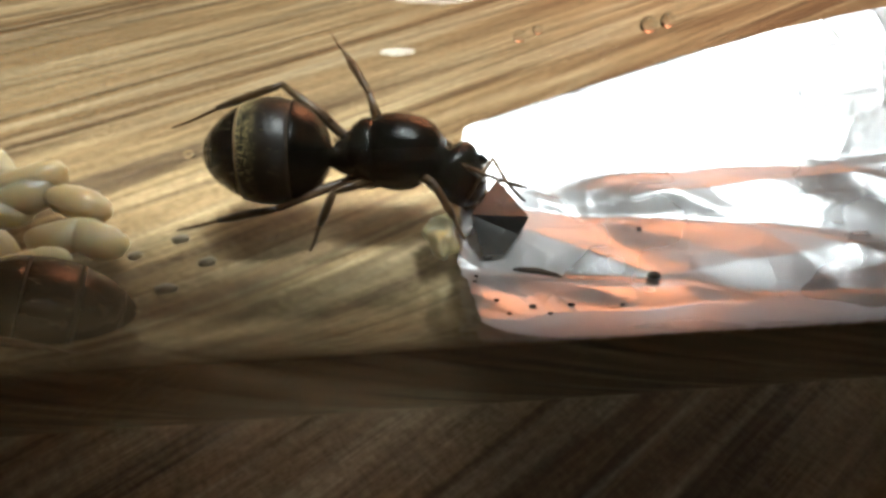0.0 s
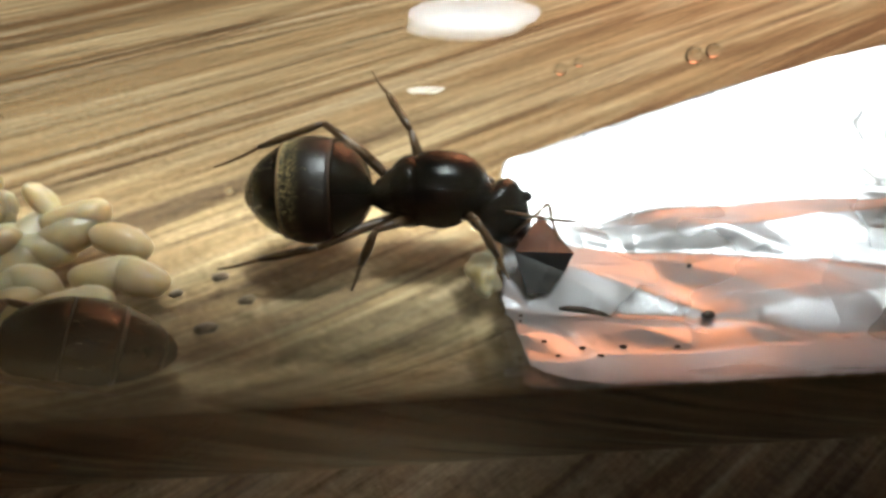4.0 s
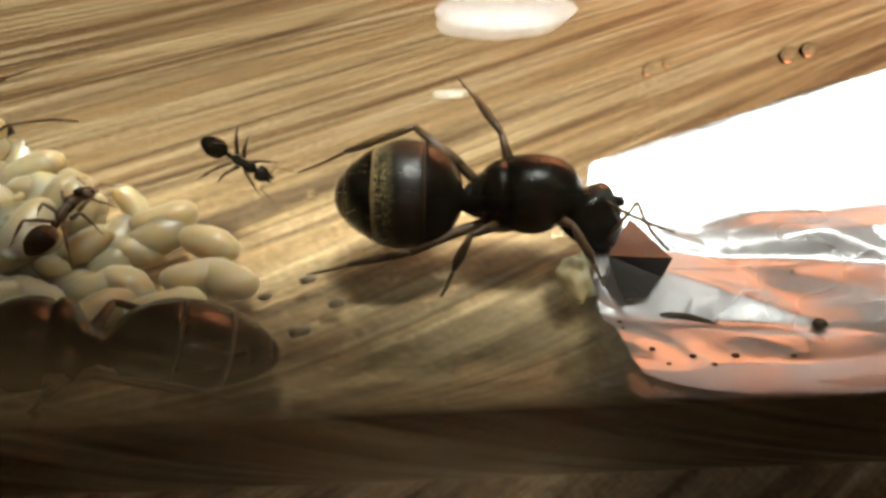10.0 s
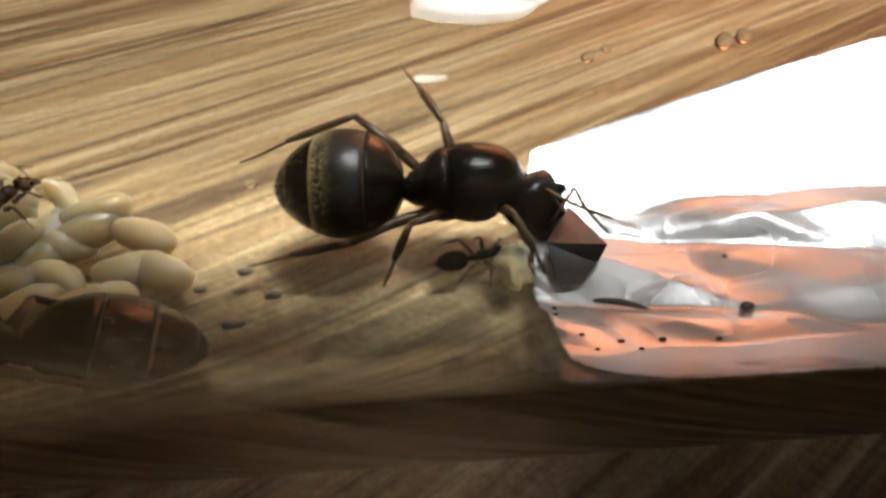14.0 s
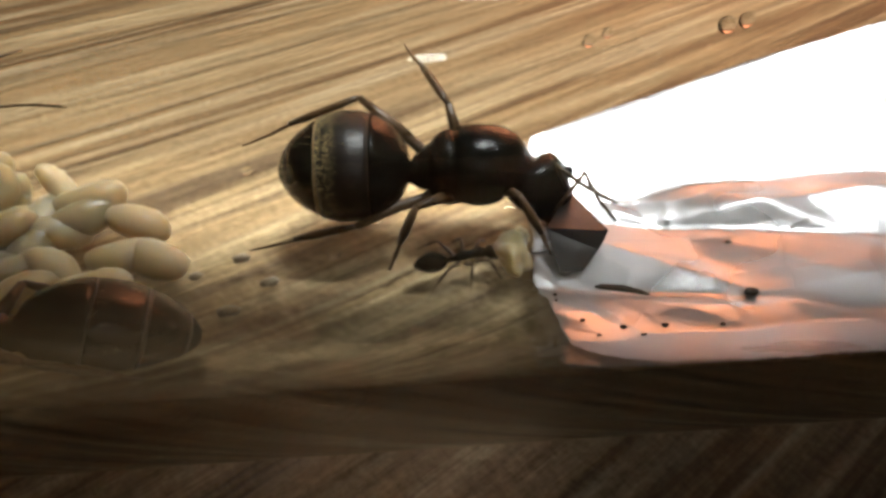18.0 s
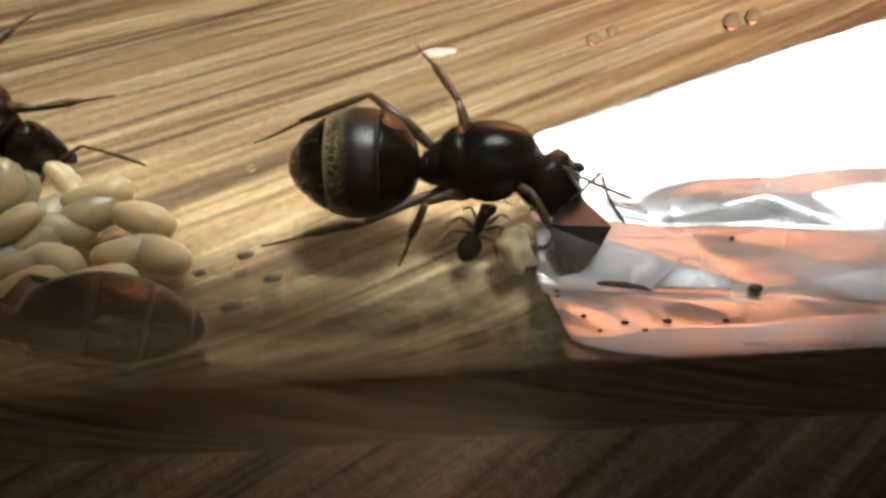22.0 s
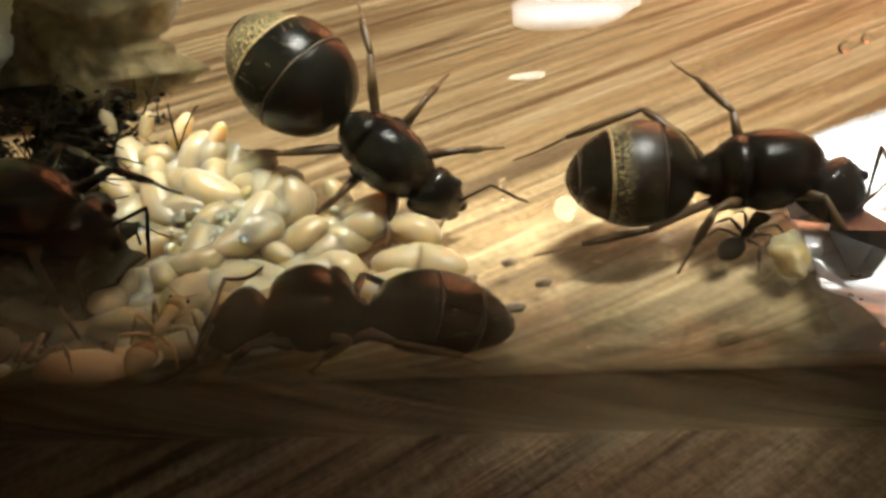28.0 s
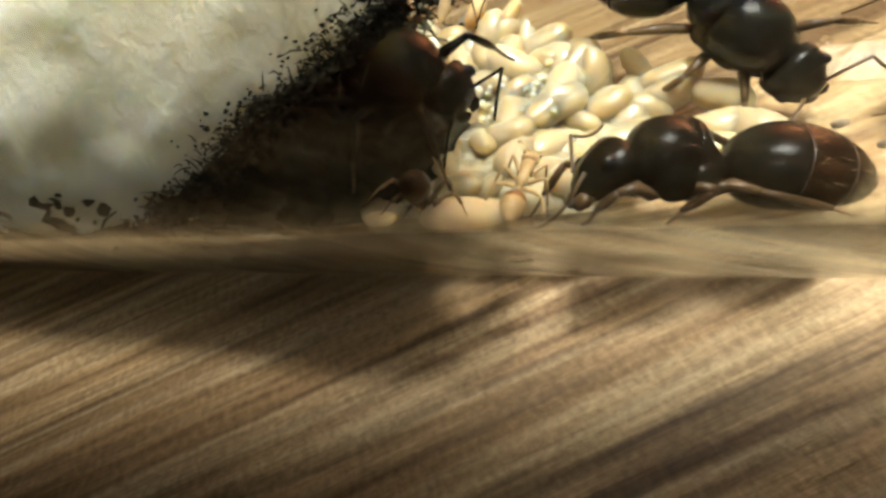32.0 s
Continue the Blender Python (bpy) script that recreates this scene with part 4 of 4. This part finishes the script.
def debris():
    rng = random.Random(9)
    # the heap itself, dark and crusted, leaning on the plug
    bm = bmesh.new()
    nu, nv = 90, 60
    grid = []
    for i in range(nu + 1):
        phi = -84 + 158 * i / nu
        row = []
        for j in range(nv + 1):
            s = j / nv
            r = RIN - 0.02 - 1.66 * s * (1.0 if phi < 0 else max(0.22, 1 - phi / 60))
            x = -4.85 - 0.75 * s - (0.010 * max(0, -phi - 20)) - 0.006 * max(0, phi - 20)
            d = Vector((phi * 0.05, s * 2.4, 3.0))
            x += 0.50 * noise.noise(d * 1.3) + 0.30 * noise.noise(d * 4.0) + 0.16 * noise.noise(d * 11.0)
            p = radians(phi)
            row.append(bm.verts.new((x, r * math.sin(p), AX - r * math.cos(p))))
        grid.append(row)
    back = [[bm.verts.new((v.co.x - 1.5, v.co.y, v.co.z)) for v in row] for row in grid]
    for g in (grid, back):
        for a, c in zip(g, g[1:]):
            for j in range(nv):
                bm.faces.new((a[j], a[j + 1], c[j + 1], c[j]))
    # lumps set to cover the queen's hind body in the view and prop her up
    blob(bm, (-5.50, -0.50, 1.66), (0.72, 0.66, 0.66), 60, 40, 0.45, 3.4, 4.0)
    blob(bm, (-5.35, -1.05, 1.02), (0.62, 0.42, 0.55), 60, 40, 0.45, 3.4, 14.0)
    blob(bm, (-5.10, -0.45, 0.80), (0.85, 0.75, 0.46), 60, 40, 0.45, 3.4, 9.0)
    tagged(part("debris_heap", bm, M_DIRT), "dark mouldy crust of debris heaped against the cotton", "debris", kind="stuff")
    verts, faces = [], []
    for n in range(1500):
        phi = rng.uniform(-84, 72)
        s = rng.uniform(0, 1) ** 1.6
        x = -4.85 - 0.75 * s - (0.020 * max(0, -phi - 20)) + rng.gauss(-0.25, 0.3)
        c = on_tube(x, phi, 0, RIN - 0.05 - 1.55 * s * (1.0 if phi < 0 else max(0.22, 1 - phi / 60))).translation
        z = rng.uniform(0.015, 0.06)
        grain(verts, faces, c, (z, z * rng.uniform(0.5, 1), z * rng.uniform(0.5, 1)), 0.5, n * 0.37)
    # crust grains placed to hide the queen's hind body from the camera
    for n in range(700):
        u, v = rng.uniform(0, 2 * math.pi), rng.uniform(-0.6, 1.0)
        w = math.sqrt(1 - v * v) * rng.uniform(0.85, 1.12)
        c = Vector((-5.58 + 0.64 * w * math.cos(u), -0.46 + 0.60 * w * math.sin(u), 1.70 + 0.58 * v)) + Vector((rng.gauss(0, 0.05), rng.gauss(0, 0.05), rng.gauss(0, 0.05)))
        z = rng.uniform(0.012, 0.05)
        grain(verts, faces, c, (z, z * rng.uniform(0.5, 1), z * rng.uniform(0.5, 1)), 0.6, n * 0.41)
    # dark mould eating into the ragged end of the cotton
    for n in range(3800):
        phi = rng.uniform(-112, -50)
        off = abs(rng.gauss(0, 0.20))
        x = plug_end(phi) + 0.10 - off + 0.25 * noise.noise((phi * 0.12, 2.0, 1.0))
        c = on_tube(x, phi, 0, RIN - rng.uniform(0.02, 0.10) - (rng.uniform(0, 0.5) if off < 0.1 else 0)).translation
        z = rng.uniform(0.006, 0.030) * (1.0 if off < 0.2 else 0.6)
        grain(verts, faces, c, (z, z * rng.uniform(0.5, 1), z * rng.uniform(0.5, 1)), 0.6, n * 0.29, 5, 3)
    me = bpy.data.meshes.new("grains")
    me.from_pydata(verts, [], faces)
    bm = bmesh.new()
    bm.from_mesh(me)
    bpy.data.meshes.remove(me)
    for n in range(420):
        phi = rng.uniform(-82, 72)
        s = rng.uniform(0, 1) ** 1.6
        x = -4.9 - 0.55 * s - (0.022 * max(0, -phi - 20)) + rng.gauss(-0.2, 0.4)
        c = on_tube(x, phi, 0, RIN - 0.04 - 1.4 * s).translation
        d = Vector((rng.uniform(-1, 1), rng.uniform(-1, 1), rng.uniform(-1, 1))).normalized() * rng.uniform(0.08, 0.25)
        tube_path(bm, [c - d, c + d * 0.1 + Vector((0, 0, 0.03)), c + d], [0.008, 0.01, 0.006], 5)
    # a fur of mould over the crust and the foot of the cotton
    for n in range(1500):
        u, v = rng.uniform(0, 2 * math.pi), rng.uniform(-0.7, 1.0)
        w = math.sqrt(1 - v * v)
        d = Vector((w * math.cos(u), w * math.sin(u), v))
        c = Vector((-5.58 + 0.60 * d.x, -0.46 + 0.56 * d.y, 1.70 + 0.54 * d.z)) if n % 3 else Vector((-6.2 + rng.gauss(0, 0.35), -0.75 + rng.gauss(0, 0.35), 0.95 + rng.gauss(0, 0.30)))
        e = (d + Vector((rng.gauss(0, 0.6), rng.gauss(0, 0.6), rng.gauss(0, 0.6)))).normalized() * rng.uniform(0.06, 0.20)
        tube_path(bm, [c, c + e * 0.5 + Vector((0, 0, 0.02)), c + e], [0.007, 0.006, 0.002], 3)
    for n in range(900):
        phi = rng.uniform(-112, -52)
        x = plug_end(phi) + rng.gauss(-0.05, 0.14)
        c = on_tube(x, phi, 0, RIN - rng.uniform(0.02, 0.09)).translation
        e = Vector((rng.gauss(-0.4, 0.6), rng.gauss(0, 0.5), rng.gauss(0, 0.5))).normalized() * rng.uniform(0.05, 0.16)
        tube_path(bm, [c, c + e * 0.5 + Vector((0, 0.01, 0.01)), c + e], [0.006, 0.005, 0.002], 3)
    for n in range(150):
        x, phi = rng.uniform(-8.6, -5.2), rng.uniform(-74, -58)
        turn = rng.choice((0, 60, 120)) + rng.gauss(0, 14)
        m = on_tube(x, phi, turn, RIN - 0.012)
        L = rng.uniform(0.05, 0.16)
        tube_path(bm, [m @ Vector((-L, 0, 0)), m @ Vector((0, rng.gauss(0, 0.02), 0)), m @ Vector((L, 0, 0))], [0.006, 0.012, 0.006], 5)
    tagged(part("debris_crumbs", bm, M_DIRT), "loose dark grains and fibres over the debris", "debris", kind="stuff")


def grit():
    for x, y, s, lab in ((-0.95, -0.10, 0.075, "small dark crumb on the tube floor"), (-1.19, -0.46, 0.085, "small brown crumb on the tube floor"), (-1.22, 0.20, 0.07, "small dull crumb on the tube floor"), (-1.55, 0.02, 0.06, "small dull crumb on the tube floor")):
        bm = bmesh.new()
        blob(bm, (0, 0, 0), (s, s * 0.6, s * 0.5), 12, 8, 0.35, 1.5, x)
        phi = math.degrees(math.asin(y / RIN))
        tagged(part("crumb", bm, M_CRUMB, at=on_tube(x, phi, 20, RIN - s * 0.4)), lab, "crumb", "crumbs on the tube floor")
    bm = bmesh.new()
    blob(bm, (0, 0, 0), (0.06, 0.06, 0.05), 16, 12)
    o = part("water_drop", bm, M_WATER, at=on_tube(-0.47, 5.5, 0, RIN - 0.045))
    o.visible_shadow = False
    tagged(o, "tiny clear water droplet on the tube floor", "droplet")


def torn_corner():
    """The torn corner of the foil, bent up into a sharp ridge where the queen drinks."""
    top, tip, left = Vector((1.53, 0.58, 0.30)), Vector((1.68, -0.05, 0.39)), Vector((1.21, 0.03, 0.37))
    rim = [Vector((1.60, -0.14, 0.25)), Vector((1.46, -0.29, 0.16)), Vector((1.29, -0.29, 0.15))]
    bm = bmesh.new()

    def patch(a, b, c, steps=7):
        net = {}
        for i in range(steps + 1):
            for j in range(steps + 1 - i):
                p = a + (b - a) * (i / steps) + (c - a) * (j / steps)
                inside = min(1.0, 3.0 * min(i, j, steps - i - j) / steps)
                net[i, j] = bm.verts.new(p + Vector((0, 0, 0.012 * inside * noise.noise(p * 4.0))))
        for (i, j), v in net.items():
            if i + j < steps:
                bm.faces.new((v, net[i + 1, j], net[i, j + 1]))
            if i + j < steps - 1:
                bm.faces.new((net[i + 1, j], net[i + 1, j + 1], net[i, j + 1]))

    patch(left, tip, top)
    for a, c in zip([tip] + rim, rim):
        patch(left, c, a)
    bmesh.ops.remove_doubles(bm, verts=bm.verts[:], dist=0.004)
    bmesh.ops.recalc_face_normals(bm, faces=bm.faces[:])
    bmesh.ops.solidify(bm, geom=bm.faces[:], thickness=0.008)
    # same foil, but the dark surroundings it mirrors are put into its colour
    tagged(part("torn_foil_corner", bm, M_DARK_FOIL, smooth=False), "folded corner torn from the foil's end, its dark reflection painted in", "foil scrap")
    bm = bmesh.new()
    blob(bm, (0, 0, 0), (0.045, 0.05, 0.035), 16, 12)
    ob = part("sugar_drop", bm, M_WATER, at=Matrix.Translation(rim[2] + Vector((0.03, 0.0, 0.02))))
    ob.visible_shadow = False
    tagged(ob, "small clear drop of sugar water on the foil's torn end", "drop")


def wall_drops():
    for x, phi, a in ((3.12, 66.9, 0.085), (3.30, 68.0, 0.075), (1.86, 64.1, 0.06), (2.03, 66.0, 0.05), (-1.25, 32.9, 0.05), (-3.42, -108, 0.04), (-3.60, -110, 0.05), (-8.2, -72, 0.07), (-8.5, -66, 0.05), (-8.0, -78, 0.05), (-7.3, -80, 0.045), (-7.6, -84, 0.035)):
        bm = bmesh.new()
        blob(bm, (0, 0, 0), (a, a, a * 0.55), 18, 12)
        ob = part("condensation_drop", bm, M_WATER, at=on_tube(x, phi, 30, RIN - 0.01))
        ob.visible_shadow = False
        tagged(ob, "small clear drop of condensation on the glass", "droplet", "drops on the glass")


cotton_plug()
debris()
grit()
torn_corner()
wall_drops()


# ---- the small light of the phone beside the lens ----
def phone_light():
    a = Mat("light_glow")
    e = a.node("ShaderNodeEmission", Strength=15.0)
    e.inputs["Color"].default_value = (1.0, 0.99, 0.95, 1)
    a.link(e.outputs[0], a.t.nodes["Material Output"].inputs["Surface"])
    o = new("phone_light")
    o.empty_display_size = 0.001
    bm = bmesh.new()
    bmesh.ops.create_cone(bm, cap_ends=True, segments=32, radius1=0.12, radius2=0.12, depth=0.02)
    for v in bm.verts:
        v.co.x *= 3.0
        v.co.y *= 1.25
    part("lamp_window", bm, a.m, o, "bright white lamp window", smooth=False)
    bm = bmesh.new()
    bmesh.ops.create_cone(bm, cap_ends=True, segments=32, radius1=0.20, radius2=0.18, depth=0.12)
    for v in bm.verts:
        v.co.x *= 2.3
    part("housing", bm, M_EYE, o, at=Matrix.Translation((0, 0, 0.08)), smooth=False)
    return tagged(o, "small white light of a phone above the tube", "phone light")


LIGHT = phone_light()


# ---- an unseen flap added out of view to shade the near side ----
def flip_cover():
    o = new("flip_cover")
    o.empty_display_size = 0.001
    w, h = 10.0, SHADE_LEN
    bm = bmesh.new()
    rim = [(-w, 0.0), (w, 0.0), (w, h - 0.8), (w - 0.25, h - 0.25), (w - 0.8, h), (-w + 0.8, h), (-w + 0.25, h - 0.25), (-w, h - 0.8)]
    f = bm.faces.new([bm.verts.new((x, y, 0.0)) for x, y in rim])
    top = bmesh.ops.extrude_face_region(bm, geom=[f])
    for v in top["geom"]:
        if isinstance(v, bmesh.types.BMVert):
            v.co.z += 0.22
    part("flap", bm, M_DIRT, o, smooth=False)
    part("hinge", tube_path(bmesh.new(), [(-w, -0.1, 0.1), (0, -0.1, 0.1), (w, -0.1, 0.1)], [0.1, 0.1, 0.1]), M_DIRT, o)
    return tagged(o, "dark unseen flap added above the tube to shade its near side", "phone cover")


SHADE_LEN = 5.7
SHADE = flip_cover()


# ---- movement ----
WORKER_PATH = [
    (0.0, -3.6, 70, -70), (8.8, -3.1, 68, -80), (9.3, -2.89, 56, -75), (9.5, -2.80, 60, -30), (9.7, -2.67, 60.7, -12), (10.1, -1.78, 38, -41), (10.5, -1.58, 30, -50), (10.9, -0.83, -0.2, -19),
    (11.3, -0.76, 0, 26), (11.7, -0.62, 0.5, 65), (12.1, -0.28, 6.8, 30), (12.4, 0.14, 14, 4), (12.7, 0.53, 11.5, 6), (13.0, 0.64, 9.5, 5), (13.3, 0.62, 10, 0), (13.7, 0.63, 6.1, 4), (14.0, 0.64, 4, 9),
    (14.5, 0.58, 1.5, 8), (16.5, 0.51, 0.3, 6), (17.8, 0.48, -0.5, 9), (19.0, 0.44, -2.2, 15), (19.6, 0.47, -1.5, 25), (20.3, 0.57, 0, 54), (21.5, 0.65, 4.5, 68), (23.0, 0.68, 7.5, 59), (24.0, 0.68, 7.6, 56),
    (27.0, 0.66, 8.5, 52), (28.0, 0.68, 7.5, 47), (32.0, 0.68, 7.5, 47),
]
TENDER_PATH = [(0.0, -3.9, 8, 20, 1.42), (8.8, -3.7, 10, 40, 1.42), (9.7, -3.08, 11, 75, 1.42), (11.0, -3.0, 12, 40, 1.42), (12.0, -2.96, 9, 45, 1.42), (14.0, -2.98, 13, 60, 1.42), (16.5, -3.5, 8, 120, 1.45), (20.0, -3.9, -14, 200, 1.5), (23.0, -3.95, -45, 150, 1.7), (26.0, -3.97, -66, 100, 1.9), (29.0, -3.97, -66, 94, 1.9), (32.0, -3.95, -65, 98, 1.9)]
FEEDER_PATH = [(0.0, -0.13, 1.5), (6.0, -0.12, 0.5), (12.0, -0.10, 0.0), (14.0, -0.08, 0.0), (16.5, -0.04, 0.6), (20.0, 0.0, 1.0), (24.0, 0.07, 1.0), (26.5, 0.10, 0.3), (28.0, 0.13, 0.3), (32.0, 0.14, 0.3)]
ROAMER_PATH = [(0.0, -5.32, 80, -45), (9.0, -5.22, 80, -45), (10.0, -5.0, 79, -45), (10.5, -4.84, 74, -45), (11.0, -4.84, 77, -45), (12.0, -4.74, 71, -44), (12.6, -4.80, 71, -45), (13.2, -4.98, 75, -45), (14.0, -5.1, 78, -45), (17.0, -4.57, 75, -42), (19.0, -4.37, 72, -42), (20.3, -4.07, 69, -45),
               (21.0, -3.90, 67, -45), (22.0, -3.82, 64, -46), (23.0, -3.76, 60, -45), (24.5, -3.65, 53, -47), (26.5, -3.38, 57, -45), (27.0, -3.10, 57.5, -42), (28.0, -2.61, 52, -45), (29.0, -2.48, 52, -45), (30.0, -2.37, 49, -45), (31.0, -2.26, 48, -46), (32.0, -2.25, 45, -46)]


def swing(part_ob, rows):
    """A part turned about its own root, degrees about its thing's axes."""
    base = part_ob.matrix_basis.copy()
    walk(part_ob, [(t, base @ pose(0, 0, 0, a, b, c)) for t, a, b, c in rows])


def step_legs(limbs, times, wide):
    """Six legs that swing in two sets of three while the ant walks."""
    for key, ob in sorted(limbs.items()):
        s = 1 if key in ("fl", "mr", "hl") else -1
        rows, on = [(0.0, 0, 0, 0)], 0
        for a, b in times:
            rows.append((a - 0.05, 0, 0, 0))
            t = a
            while t < b:
                on += 1
                rows.append((t, 0, 0, wide * s * (1 if on % 2 else -1)))
                t += 0.1
            rows.append((b + 0.05, 0, 0, 0))
        rows.append((32.0, 0, 0, 0))
        swing(ob, rows)


def motions():
    for key, path in (("w1", WORKER_PATH), ("w2", TENDER_PATH), ("c", ROAMER_PATH)):
        walk(ANTS[key][0], [(t, place(on_tube(x, phi, head, *up))) for t, x, phi, head, *up in path])
    walk(ANTS["a"][0], [(t, place(on_tube(0.27 + dx, 23.4 + up, -2))) for t, dx, up in FEEDER_PATH])
    walk(LIGHT, [(t, place(pose(x, y, z, a, b, c) @ Matrix.Translation((0.37, 0.54, 0.12)))) for t, x, y, z, a, b, c in PATH])
    # the added flap's fold and tip are keyed to move its shade
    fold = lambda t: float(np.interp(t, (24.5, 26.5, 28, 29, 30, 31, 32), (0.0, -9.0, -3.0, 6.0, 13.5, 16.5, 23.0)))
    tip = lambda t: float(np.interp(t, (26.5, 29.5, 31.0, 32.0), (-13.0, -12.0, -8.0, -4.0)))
    walk(SHADE, [(t, place(pose(x, y, z, a, b, c) @ Matrix.Translation((0.0, 1.5, 0.5)) @ pose(0, 0, 0, fold(t), 0, tip(t)))) for t, x, y, z, a, b, c in PATH])
    step_legs(ANTS["w1"][3], [(9.1, 12.8), (19.4, 21.3)], 16)
    first, second = ANTS["a"][2]
    swing(first, [(0.0, 0, 0, 50), (0.6, 0, 0, 40), (1.2, 0, 0, 70), (3.0, 0, 0, 75), (5.5, 0, 0, 30), (6.5, 0, 0, 25), (7.3, 0, 0, 35), (8.0, 0, 0, 5), (9.0, 0, 0, 5), (9.7, 0, 0, 40), (10.4, 0, 0, 45), (11.2, 0, 0, 0), (12.5, 0, 0, 5), (13.0, 0, 0, 0), (13.6, 0, 0, 45), (14.5, 0, 0, 40),
                  (16.5, 0, 0, 5), (17.0, 0, 0, 30), (18.5, 0, 0, 35), (19.0, 0, 0, 0), (21.0, 0, 0, 5), (21.8, 0, 0, 40), (22.5, 0, 0, 45), (23.0, 0, 0, 0), (24.0, 0, 0, 0), (24.5, 0, 0, 25), (28.0, 0, 0, 0), (32.0, 0, 0, 0)])
    swing(second, [(0.0, 0, 0, 10), (4.0, 0, 0, -10), (9.0, 0, 0, 0), (13.0, 0, 0, 8), (19.0, 0, 0, 0), (24.0, 0, 0, -8), (32.0, 0, 0, 0)])
    for ob, d in zip(ANTS["c"][2], (1, -1)):
        swing(ob, [(0.0, 0, 0, 0), (10.0, 0, 0, 0), (10.6, 0, 10, 15 * d), (11.6, 0, -10, -12 * d), (12.4, 0, 10, 18 * d), (14.0, 0, 0, 0), (20.0, 0, 0, 0), (21.0, 0, 8, 12 * d), (22.0, 0, -8, -10 * d), (23.0, 0, 5, 8 * d), (24.5, 0, 0, 0), (27.0, 0, 8, 10 * d), (28.5, 0, -6, -8 * d), (30.0, 0, 5, 8 * d), (32.0, 0, 0, 0)])


motions()
